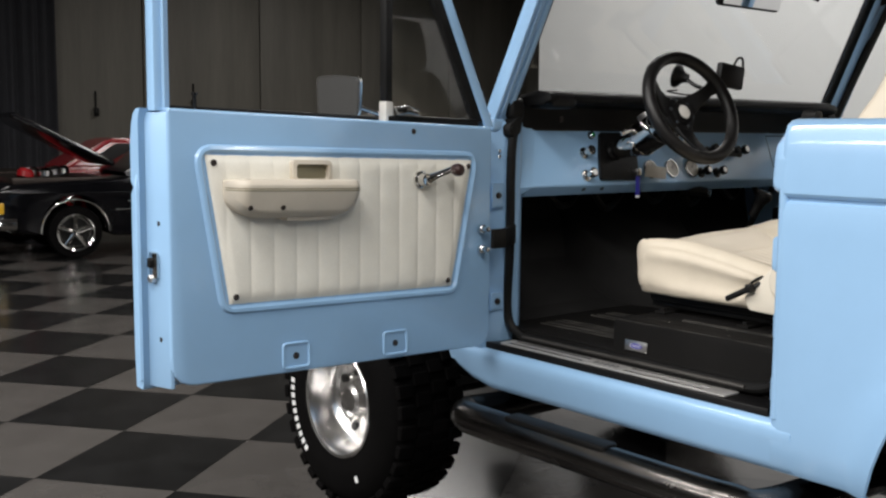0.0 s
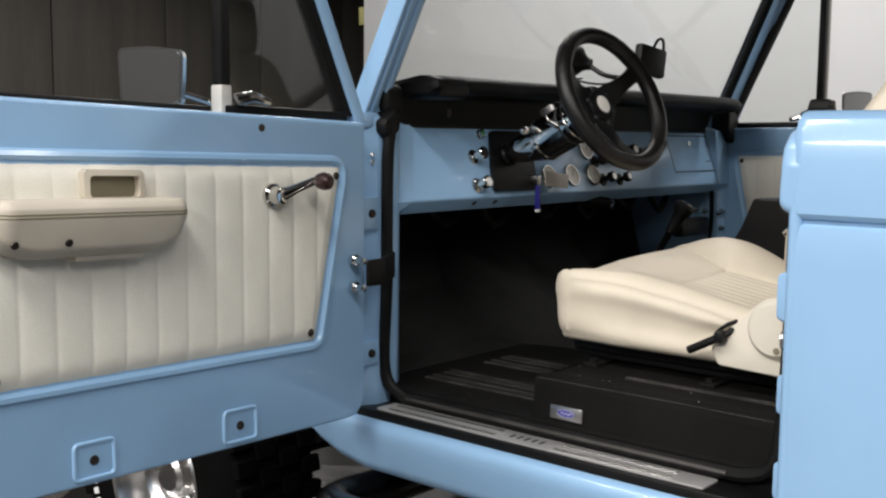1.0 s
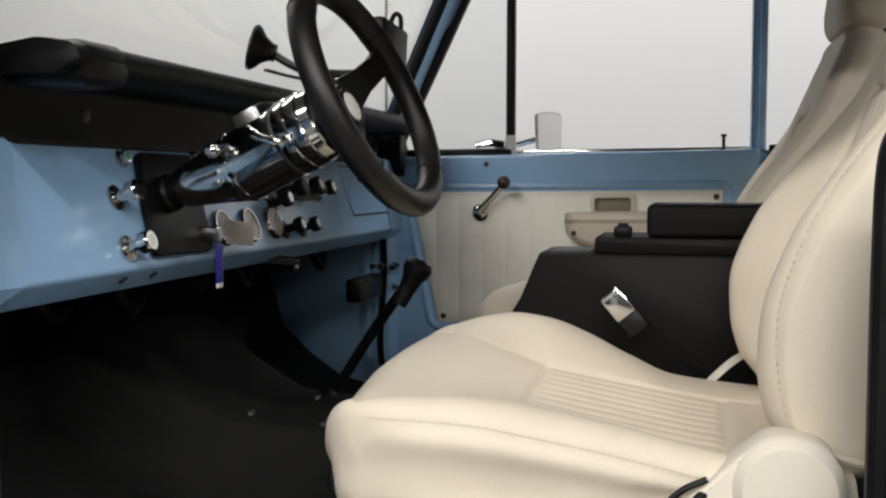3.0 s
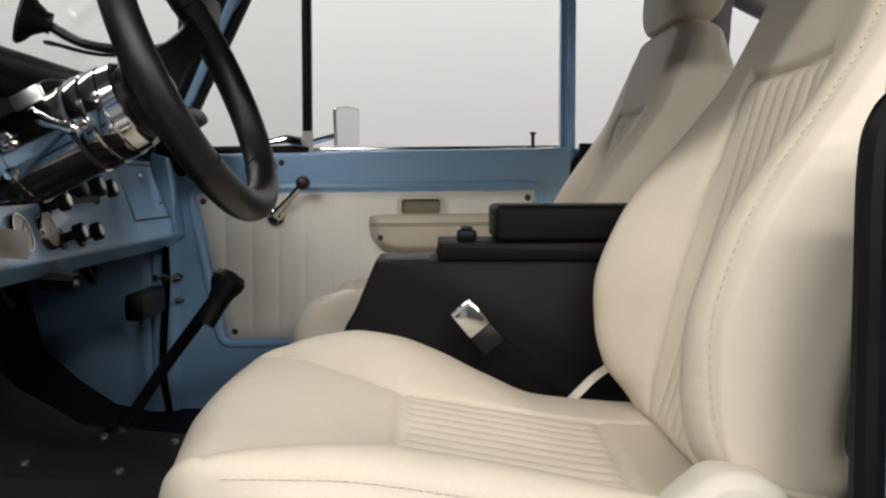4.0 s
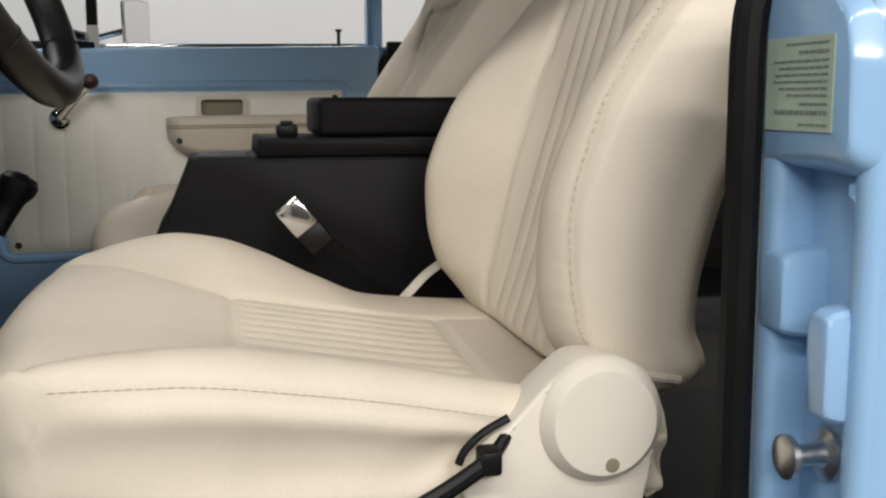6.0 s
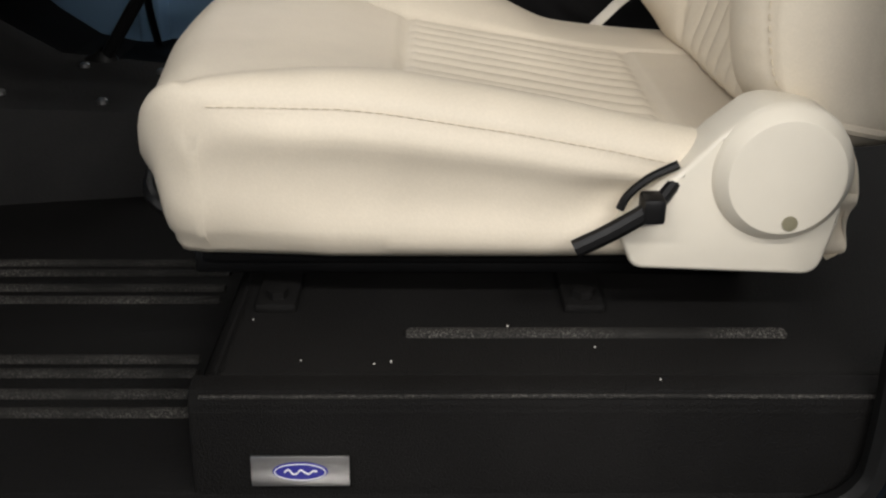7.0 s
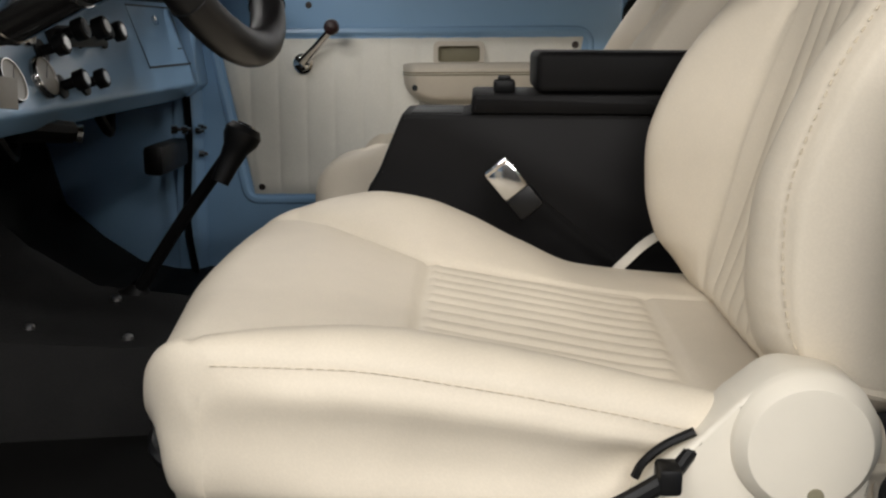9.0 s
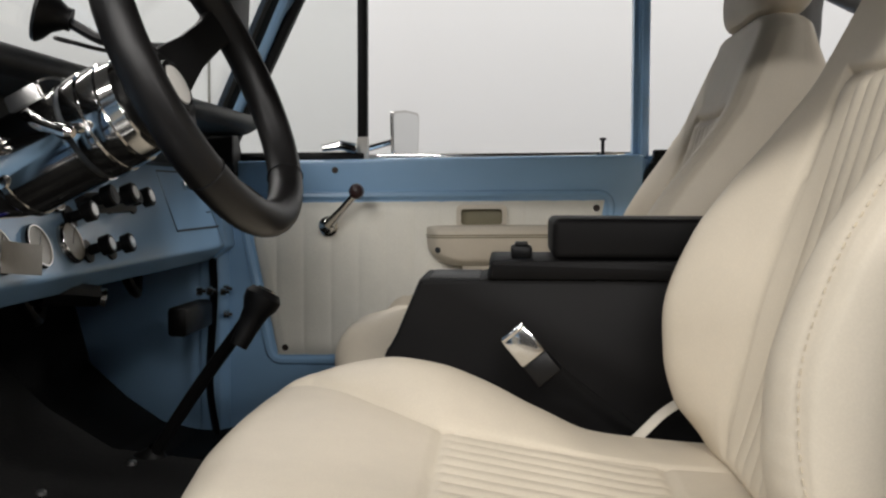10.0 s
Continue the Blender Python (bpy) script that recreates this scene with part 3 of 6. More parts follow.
for side in (-1, 1):
    rings = []
    for z in (1.20, 1.24, 1.40, 1.55, 1.66):
        cx = side * (0.742 - 0.06 * (z - 1.2))
        sec = rounded([(-0.036, -0.020), (-0.030, -0.028), (-0.016, -0.030), (-0.013, -0.022), (-0.007, -0.022), (-0.004, -0.033), (0.008, -0.035), (0.011, -0.026), (0.016, -0.026), (0.019, -0.036), (0.026, -0.036), (0.026, -0.006), (0.012, 0.004), (0.014, 0.022), (-0.020, 0.026), (-0.036, 0.012)], 0.0022, 2)
        y0 = on_screen(0, z)[1]
        rings.append([(cx + side * a, y0 + b, z) for a, b in sec])
    post = part("windscreen_post", loft(rings), PAINT, CAR, "light blue windscreen post")
    inner = []
    for z in (1.24, 1.40, 1.55, 1.66):
        cx = side * (0.700 - 0.06 * (z - 1.2))
        y0 = on_screen(0, z)[1]
        inner.append([(cx + side * a, y0 + b, z) for a, b in rounded([(-0.012, -0.006), (0.010, -0.016), (0.010, 0.016), (-0.012, 0.016)], 0.004, 2)])
    part("post_trim", loft(inner), RUBBER, CAR, "black rubber glazing seal")
    part("post_foot", box(side * 0.730, side * 0.777, -0.008, 0.05, 1.188, 1.220, 0.009, 3), PAINT, CAR)
    part("post_bolt", lathe([(0, 0.006), (0.004, 0.006), (0.005, 0.003), (0.005, 0)], (side * 0.768, 0.018, 1.228), (side, 0, 0.3), 8), STEEL, CAR)
part("windscreen_header", tube([on_screen(-0.72, 1.67), on_screen(0.72, 1.67)], 0.026, 12), PAINT, CAR)
part("windscreen_base", plate(rounded([(0.030, 1.205), (0.070, 1.205), (0.065, 1.245), (0.036, 1.25)], 0.006, 2), "x", -0.70, 0.70, 0.003), PAINT, CAR)
glass = bmesh.new()
loft([[on_screen(-0.70, 1.225, -0.002), on_screen(0.70, 1.225, -0.002), on_screen(0.66, 1.66, -0.002), on_screen(-0.66, 1.66, -0.002)],
      [on_screen(-0.70, 1.225, 0.003), on_screen(0.70, 1.225, 0.003), on_screen(0.66, 1.66, 0.003), on_screen(-0.66, 1.66, 0.003)]], bm=glass)
part("windscreen", glass, GLASS, CAR, "clear flat windscreen").visible_shadow = False
TIP = Matrix.Translation((0, -0.2, 1.55)) @ Matrix.Rotation(radians(11), 4, "X") @ Matrix.Translation((0, 0.2, -1.55))
mirror = part("rear_view_mirror", box(-0.172, 0.094, -0.215, -0.190, 1.522, 1.580, 0.011, 3), BLACK, CAR, "black-backed interior mirror", m=TIP)
part("mirror_glass", box(-0.165, 0.087, -0.2175, -0.2155, 1.528, 1.574), MIRROR, mirror, m=TIP)
part("mirror_stem", tube([(-0.03, -0.19, 1.56), (-0.03, -0.165, 1.60), (-0.03, -0.165, 1.655)], 0.007, 8), CHROME, mirror)
part("sun_visor_arm", tube([(0.12, -0.19, 1.615), (0.295, -0.20, 1.574)], 0.006, 8), BLACK, CAR)
part("roll_bar", tube(smooth_path([(-0.50, -1.24, 0.78), (-0.47, -1.03, 1.30), (-0.46, -1.005, 1.42), (-0.45, -1.02, 1.52), (-0.40, -1.03, 1.585), (-0.30, -1.03, 1.60), (0.30, -1.03, 1.60), (0.40, -1.03, 1.585), (0.45, -1.02, 1.52), (0.46, -1.005, 1.42), (0.47, -1.03, 1.30), (0.50, -1.24, 0.78)], 6), 0.024, 14), GREYTUBE, CAR, "grey steel roll bar")
# Unseen top, added only to keep overhead light off the cabin.
top = []
for y, z in ((-0.17, 1.668), (-0.30, 1.69), (-0.7, 1.70), (-1.05, 1.69), (-1.18, 1.64)):
    ring = [(-0.70, y, z - 0.07), (-0.68, y, z - 0.02), (-0.5, y, z), (0.0, y, z + 0.012), (0.5, y, z), (0.68, y, z - 0.02), (0.70, y, z - 0.07)]
    top.append(ring + [(x * 0.995, y, zz - 0.006) for x, _, zz in ring[::-1]])
part("unseen_shade_top", loft(top), BELT, CAR, "unseen black top added to shade the front seats")
for side in (-1, 1):
    part("roll_bar_brace", tube([(side * 0.47, -1.028, 1.488), (side * 0.50, -1.40, 1.315), (side * 0.52, -2.20, 0.94)], 0.0225, 12), GREYTUBE, CAR)


# ---------------------------------------------------------------- wheels
def wheel(x, y, side):
    c = Vector((x, y, GROUND + 0.318))
    out = Vector((side, 0, 0))
    w = 0.115
    R = 0.31
    tyre = lathe([(-w, 0.168), (-w - 0.012, 0.20), (-w - 0.014, 0.25), (-w + 0.002, 0.287), (-w + 0.025, 0.303), (-0.05, 0.310), (0, 0.311), (0.05, 0.310), (w - 0.025, 0.303), (w - 0.002, 0.287), (w + 0.014, 0.25), (w + 0.012, 0.20), (w, 0.168), (w - 0.03, 0.160), (-w + 0.03, 0.160), (-w, 0.168)], c, out, 48)
    wh = part("wheel", tyre, TYRE, CAR, "wide off-road tyre on a polished alloy wheel")
    lugs = bmesh.new()
    for k in range(34):
        for a, lo, hi in ((0.0, -0.113, -0.062), (0.5, -0.055, -0.004), (0.0, 0.004, 0.055), (0.5, 0.062, 0.113)):
            th = 2 * math.pi * (k + a) / 34
            b = box(lo, hi, -0.019, 0.019, R - 0.014, R + 0.007, 0.003, 1)
            b.transform(Matrix.Translation(c) @ Matrix.Rotation(th, 4, "X"))
            join(lugs, b)
    tagged(part("tread", lugs, TYRE, wh, "blocky tyre tread"), kind="stuff")
    rim = lathe([(w + 0.004, 0.170), (w + 0.008, 0.166), (w + 0.004, 0.158), (w - 0.006, 0.153), (w - 0.06, 0.146), (0.038, 0.140), (0.026, 0.125), (0.022, 0.09), (0.030, 0.06), (0.042, 0.052), (0.070, 0.047), (0.078, 0.036), (0.078, 0.0)], c, out, 40)
    part("rim", rim, RIM, wh, "polished alloy rim")
    for k in range(5):
        th = 2 * math.pi * k / 5
        p = c + out * 0.024 + Vector((0, math.cos(th), math.sin(th))) * 0.072
        part("wheel_nut", lathe([(0, 0.012), (0.026, 0.012), (0.034, 0.008), (0.036, 0)], p, out, 8), CHROME, wh)
    for k in range(8):
        th = 2 * math.pi * (k + 0.5) / 8
        p = c + out * 0.025 + Vector((0, math.cos(th), math.sin(th))) * 0.106
        part("rim_slot", lathe([(-0.004, 0.013), (0.004, 0.013), (0.004, 0)], p, out, 12), BLACK, wh)
    for k in [*range(10), 18]:
        th = -radians(84 + 6 * k) if k < 18 else radians(150)
        b = box(w + 0.0105, w + 0.0142, -0.008, 0.008, 0.226, 0.246, 0.001, 1)
        b.transform(Matrix.Translation(c) @ Matrix.Rotation(th, 4, "X") @ Matrix.Diagonal((side, 1, 1, 1)))
        part("sidewall_bar", b, WHITE, wh, "raised white bar on the sidewall" if k == 0 else "")
    return wh


for side in (-1, 1):
    wheel(side * 0.685, 0.645, side)
    wheel(side * 0.685, -1.62, side)
part("axle", tube([(-0.6, 0.645, GROUND + 0.318), (0.6, 0.645, GROUND + 0.318)], 0.04, 10), BLACK, CAR)
part("axle", tube([(-0.6, -1.62, GROUND + 0.318), (0.6, -1.62, GROUND + 0.318)], 0.04, 10), BLACK, CAR)
for side in (-1, 1):
    part("chassis_rail", box(side * 0.36, side * 0.43, -2.4, 1.3, 0.44, 0.56, 0.008), BLACK, CAR)
    bar = part("side_step", tube(smooth_path([(side * 0.45, 0.0, 0.50), (side * 0.70, 0.0, 0.50), (side * 0.83, -0.005, 0.505), (side * 0.885, -0.05, 0.512), (side * 0.90, -0.13, 0.515), (side * 0.90, -0.4, 0.515), (side * 0.90, -0.7, 0.515), (side * 0.885, -0.80, 0.512), (side * 0.83, -0.85, 0.505), (side * 0.45, -0.86, 0.50)], 7), 0.038, 16), STEP, CAR, "polished tubular side step")
    part("step_pad", plate(rounded([(side * 0.875, -0.22), (side * 0.925, -0.22), (side * 0.925, -0.52), (side * 0.875, -0.52)], 0.012, 3), "z", 0.545, 0.556, 0.003), RUBBER, bar, "black step pad")


# ---------------------------------------------------------------- doors
def door_frame(origin, along, out, lift=0.0, rise=0.0, reach=1.0):
    """Maps (along the door from its hinge edge, outwards, up) to the world; the free end hangs higher by rise for each metre."""
    a, o = Vector(along).normalized() * reach, Vector(out).normalized()
    return Matrix(((a.x, o.x, 0, origin[0]), (a.y, o.y, 0, origin[1]), (rise, 0, 1, lift), (0, 0, 0, 1)))



def pleated_panel():
    """The stuffed vinyl card: upright pleats with stitched valleys and a rolled edge."""
    bm = bmesh.new()
    ns, nz = 230, 36
    grid = []
    for i in range(ns + 1):
        u = i / ns
        row = []
        for j in range(nz + 1):
            v = j / nz
            lo, hi = 0.066 + (0.126 - 0.066) * (1 - v), 0.743 + (0.695 - 0.743) * (1 - v)
            s = lo + (hi - lo) * u
            z = 0.842 + (1.126 - 0.842) * v
            puff = abs(math.sin(math.pi * (s - 0.02) / 0.0525)) ** 0.27
            edge = min(1.0, min(u, 1 - u) * 30, min(v, 1 - v) * 14) ** 0.5
            wrinkle = 0.0006 * noise.noise(Vector((s * 26, z * 14, 3.1)))
            scallop = 0.0016 * puff * (1 if j in (0, nz) else 0)
            row.append(bm.verts.new((s, -0.002 - edge * (0.0053 + 0.0032 * puff) + wrinkle, z + (scallop if j == nz else -scallop))))
        grid.append(row)
    for i in range(ns):
        for j in range(nz):
            bm.faces.new((grid[i][j], grid[i + 1][j], grid[i + 1][j + 1], grid[i][j + 1]))
    rim = [grid[i][0] for i in range(ns + 1)] + [grid[ns][j] for j in range(1, nz + 1)] + [grid[i][nz] for i in range(ns - 1, -1, -1)] + [grid[0][j] for j in range(nz - 1, 0, -1)]
    back = [bm.verts.new((v.co.x, 0.001, v.co.z)) for v in rim]
    for k in range(len(rim)):
        bm.faces.new((rim[k], rim[(k + 1) % len(rim)], back[(k + 1) % len(rim)], back[k]))
    return bm


def arm_depth(s):
    """How far the armrest stands out at s, and how high its underside lies."""
    e = max(0.0, min(s - 0.412, 0.710 - s))
    k = math.sqrt(max(0.0, 1 - (1 - min(1.0, e / 0.030)) ** 2))
    q = math.sqrt(max(0.0, 1 - (1 - min(1.0, e / 0.075)) ** 2))
    return 0.010 + 0.058 * k, 1.008 + 0.046 * (1 - q)


def armrest():
    rings = []
    n = 60
    for i in range(n + 1):
        s = 0.412 + 0.298 * (0.5 - 0.5 * math.cos(math.pi * i / n))
        d, low = arm_depth(s)
        top = 1.083 - 0.006 * (1 - d / 0.068)
        sec = rounded([(-0.004, top), (-d * 0.90, top + 0.001), (-d, top - 0.010), (-d * 0.985, top - 0.024), (-d * 0.82, low + 0.012), (-d * 0.5, low), (-0.004, low)], [0, 0.010, 0.006, 0.010, 0.014, 0.012, 0], 3)
        rings.append([(s, w, z) for w, z in sec])
    return loft(rings)


DRIVER = door_frame((-0.841, -0.078), (-0.9992, -0.040), (-0.040, 0.9992), -0.0062, 0.0245)
PASSENGER = door_frame((0.695, 0.019), (0, -1), (1, 0), 0.002, 0.011, 0.986)


def make_door(name, m, crank_to, label):
    hinge = m @ Vector((0, 0, 0.7))
    d = part(name, plate(rounded([(0.0, 0.69), (0.0, 1.205), (0.815, 1.211), (0.817, 0.69)], [0.045, 0.010, 0.008, 0.055], 5), "y", 0.0, 0.062, 0.005, 3), PAINT, CAR, label, m=m)
    # outer skin with shoulder and crease, its edge standing past the inner shell
    prof = [(0.050, 1.210), (0.066, 1.209), (0.078, 1.200), (0.086, 1.182), (0.092, 1.15), (0.093, 1.075), (0.087, 1.068), (0.082, 1.064), (0.087, 1.058), (0.092, 1.05), (0.093, 0.9), (0.092, 0.75), (0.088, 0.684), (0.062, 0.682), (0.058, 0.69), (0.058, 1.19)]
    part("outer_skin", loft([[(s, w - c, z) for w, z in prof] for s, c in ((-0.004, 0.004), (0.0, 0.0), (0.3, 0), (0.6, 0), (0.841, 0), (0.847, 0.003))]), PAINT, d, m=m)
    # the free edge between shell and skin
    part("edge_face", plate([(0.808, 0.004), (0.816, 0.006), (0.832, 0.058), (0.846, 0.064), (0.846, 0.07), (0.808, 0.066)], "z", 0.688, 1.203, 0.002), PAINT, d, m=m)
    part("edge_lip", tube([(0.847, 0.062, 0.70), (0.847, 0.062, 1.06), (0.845, 0.066, 1.075), (0.838, 0.066, 1.10), (0.836, 0.064, 1.19)], 0.006, 8), PAINT, d, m=m)
    latch = part("latch", box(0.824, 0.8345, 0.026, 0.052, 0.895, 0.945, 0.004), CHROME, d, "bright door latch", m=m)
    part("latch_claw", box(0.832, 0.841, 0.030, 0.046, 0.915, 0.935, 0.004), BLACK, d, m=m)
    part("latch_bolt", lathe([(0, 0.008), (0.010, 0.008), (0.013, 0.004), (0.013, 0)], (0.828, 0.04, 0.895), (1, -0.2, 0), 10), STEEL, d, m=m)
    for z in (0.78, 0.998):
        part("edge_screw", lathe([(0, 0.006), (0.004, 0.005), (0.004, 0)], (0.8195, 0.03, z), (1, -0.2, 0), 8), SCREW, d, m=m)
    # pressed bead round the card
    bead = [(0.050, 1.139), (0.760, 1.139), (0.707, 0.829), (0.112, 0.829)]
    part("pressed_bead", tube([(s, 0.0015, z) for s, z in rounded(bead, 0.03, 6)], 0.0085, 8, True), PAINT, d, m=m)
    part("recess_floor", plate(rounded(bead, 0.03, 6), "y", -0.0012, 0.002), PAINT, d, m=m)
    card = part("pleated_card", pleated_panel(), VINYL, d, "cream pleated vinyl door card", m=m, sharp=60)
    for s, z in ((0.081, 1.113), (0.728, 1.113), (0.684, 0.855), (0.141, 0.855)):
        part("card_screw", lathe([(0, 0.0066), (0.002, 0.006), (0.003, 0.0045), (0.002, 0.0)], (s, -0.0085, z), (0, -1, 0), 12), SCREW, d, m=m)
    arm = part("armrest", armrest(), TAUPE, d, "taupe moulded armrest", m=m)
    for z in (1.0665, 1.0625):
        line = [0.4125 + 0.297 * (0.5 - 0.5 * math.cos(math.pi * i / 40)) for i in range(41)]
        part("armrest_piping", tube([(s, 0.0004 - arm_depth(s)[0], z) for s in line], 0.0011, 6), POCKET, d, m=m)
    part("armrest_bracket", box(0.480, 0.585, -0.036, -0.006, 1.002, 1.011, 0.003), TAUPE, d, m=m)
    for s in (0.680, 0.608):
        part("armrest_screw", lathe([(0, 0.0055), (0.002, 0.005), (0.002, 0.003), (0.0005, 0)], (s, -0.059, 1.030), (0, -1, -0.45), 10), SCREW, d, m=m)
    if m is PASSENGER:
        part("armrest_hole", lathe([(0, 0.006), (0.0015, 0.0055), (0.0015, 0)], (0.436, -0.058, 1.040), (-0.45, -0.85, -0.2), 12), INK, d, m=m)
    # finger pull above the armrest
    outer, inner = rounded([(0.468, 1.078), (0.561, 1.078), (0.561, 1.121), (0.468, 1.121)], 0.010, 4), rounded([(0.476, 1.084), (0.553, 1.084), (0.553, 1.113), (0.476, 1.113)], 0.007, 4)
    pull = loft([[(s, -0.006, z) for s, z in outer], [(s, -0.022, z) for s, z in outer], [(s, -0.0235, z) for s, z in inner], [(s, -0.004, z) for s, z in inner]])
    part("finger_pull", pull, TAUPE, d, "taupe finger pull", m=m)
    # Shallow plate; its olive colour stands in for the shade inside a deeper recess.
    part("pull_pocket", plate(inner, "y", -0.0108, -0.006, 0.0005), POCKET, d, "pocket of the pull, its shade painted as flat olive", m=m)
    hub = (0.226, -0.012, 1.083)
    part("crank_boss", lathe([(-0.005, 0.019), (0.004, 0.0185), (0.008, 0.014), (0.018, 0.012), (0.024, 0.013), (0.026, 0.008), (0.026, 0)], hub, (0, -1, 0), 20), CHROME, d, "chrome window crank", m=m)
    a = Vector(crank_to) - Vector((hub[0], hub[2]))
    end = (hub[0] + a.x, -0.040, hub[2] + a.y)
    part("crank_arm", tube([(hub[0], -0.032, hub[2]), (hub[0] + a.x * 0.5, -0.034, hub[2] + a.y * 0.5), (end[0], -0.040, end[2])], [0.011, 0.0075, 0.007], 10, flat=0.8), CHROME, d, m=m)
    part("crank_knob", lathe([(0, 0.006), (0.006, 0.012), (0.016, 0.0145), (0.026, 0.013), (0.031, 0.008), (0.032, 0)], (end[0], end[1] - 0.003, end[2]), (0, -1, 0), 16), MAROON, d, "dark maroon knob", m=m)
    for s0, s1 in ((0.512, 0.574), (0.254, 0.318)):
        z0, z1 = 0.700, 0.750
        part("pressed_square", tube([(s, -0.0005, z) for s, z in rounded([(s0, z0), (s1, z0), (s1, z1), (s0, z1)], 0.008, 4)], 0.0032, 6, True), PAINT, d, m=m)
        part("drain_plug", lathe([(0, 0.0075), (0.002, 0.007), (0.0022, 0.004), (0.0005, 0)], ((s0 + s1) / 2, 0.0005, 0.724), (0, -1, 0), 10), SCREW, d, m=m)
    part("top_screw", lathe([(0, 0.0065), (0.002, 0.006), (0.0022, 0)], (0.236, 0.001, 1.187), (0, -1, 0), 10), SCREW, d, m=m)
    part("lock_pin", lathe([(0, 0.0035), (0.030, 0.0035), (0.031, 0.0065), (0.035, 0.0065), (0.036, 0.0)], (0.742, 0.035, 1.208), (0, 0, 1), 10), BLACK, d, m=m)
    # window frame: raked front rail, rear post, head, quarter-light divider
    top = 1.62
    rake = (0.145 - 0.015) / (1.482 - 1.215)

    def front(z, off=0.0):
        return -0.008 + off + rake * (z - 1.215)

    sec = [(-0.014, 0.020), (0.014, 0.020), (0.014, 0.052), (-0.014, 0.052)]
    fr = part("window_frame", loft([[(front(z) + a, w, z) for a, w in rounded(sec, 0.005, 2)] for z in (1.206, 1.4, top)]), PAINT, CAR, "light blue door window frame", m=m)
    part("rear_post", loft([[(0.812 + a * 1.15, w + 0.006, z) for a, w in rounded(sec, 0.005, 2)] for z in (1.206, 1.4, top)]), PAINT, fr, m=m)
    part("post_rib", tube([(0.810, 0.022, 1.207), (0.810, 0.022, top)], 0.004, 6), PAINT, fr, m=m)
    part("head_rail", tube([(front(top), 0.036, top), (0.812, 0.042, top)], 0.016, 8), PAINT, fr, m=m)
    part("frame_seal", loft([[(front(z, 0.024) + a, w, z) for a, w in rounded([(-0.012, 0.024), (0.013, 0.026), (0.013, 0.048), (-0.012, 0.048)], 0.004, 2)] for z in (1.215, 1.4, top - 0.01)]), RUBBER, fr, "black quarter-light seal", m=m)
    part("quarter_light_sill", box(0.02, 0.291, 0.022, 0.05, 1.203, 1.222, 0.005), RUBBER, fr, m=m)
    part("quarter_light_bar", box(0.275, 0.294, 0.024, 0.048, 1.248, top - 0.01, 0.004), RUBBER, fr, "black quarter-light divider", m=m)
    part("bar_foot", box(0.274, 0.295, 0.023, 0.049, 1.205, 1.250, 0.003), PAPER, fr, m=m)
    q = bmesh.new()
    pts = [(front(1.222, 0.03), 1.222), (0.278, 1.222), (0.278, top - 0.01), (front(top - 0.01, 0.03), top - 0.01)]
    loft([[(s, 0.034, z) for s, z in pts], [(s, 0.038, z) for s, z in pts]], bm=q)
    part("quarter_light_glass", q, GLASS, fr, "clear quarter-light glass", m=m).visible_shadow = False
    lat = part("quarter_light_latch", tube([(0.272, 0.018, 1.228), (0.245, 0.010, 1.234), (0.21, 0.012, 1.228)], [0.010, 0.009, 0.006], 10), CHROME, fr, "chrome quarter-light latch", m=m)
    # The passenger's strip is chrome to imitate a bright reflection along the door top.
    part("belt_strip", box(0.294, 0.80, 0.050, 0.060, 1.206, 1.218, 0.003), RUBBER if m is DRIVER else CHROME, fr, m=m)
    return d


make_door("door", DRIVER, (0.160, 1.106), "open light blue driver's door")
make_door("door", PASSENGER, (0.286, 1.147), "closed light blue passenger's door")


def door_mirror(m, at, turn, depth):
    """Round-cornered chrome mirror on an arm."""
    k = m @ Matrix.Translation(at) @ Matrix.Rotation(radians(turn), 4, "Z")
    c = rounded([(-0.052, -0.046), (0.050, -0.046), (0.054, 0.037), (0.0, 0.043), (-0.056, 0.040)], 0.012, 4)
    mm = part("side_mirror", loft([[(a * f, d, b * f) for a, b in c] for d, f in ((0.0, 1.0), (-depth * 0.35, 1.0), (-depth, 0.7))]), CHROME, CAR, "chrome door mirror", m=k)
    part("mirror_glass", loft([[(a * 0.92, d, b * 0.90) for a, b in c] for d in (0.0012, -0.002)]), MIRROR, mm, m=k)
    part("mirror_arm", tube(smooth_path([(0.335, 0.115, 1.245), (0.29, 0.10, 1.232), (0.23, 0.092, 1.215), (0.22, 0.092, 1.19)], 5), 0.006, 8), CHROME, mm, m=m)


door_mirror(DRIVER, (0.358, 0.110, 1.262), -115.5, 0.028)
door_mirror(PASSENGER, (0.359, 0.1095, 1.262), -114.0, 0.010)
# door check strap and its bolts
part("check_strap", plate(rounded([(-0.856, -0.092), (-0.852, -0.100), (-0.81, -0.098), (-0.73, -0.045), (-0.715, -0.03), (-0.735, -0.028), (-0.815, -0.088)], 0.006, 2), "z", 0.916, 0.962, 0.002), RUBBER, CAR, "black door check strap")
for z in (0.917, 0.964):
    part("strap_bolt", lathe([(-0.006, 0.004), (0.0, 0.0095), (0.010, 0.010), (0.014, 0.006), (0.030, 0.006), (0.032, 0.0)], (-0.878, -0.085, z), (-0.1, -1, 0), 12), CHROME, CAR)
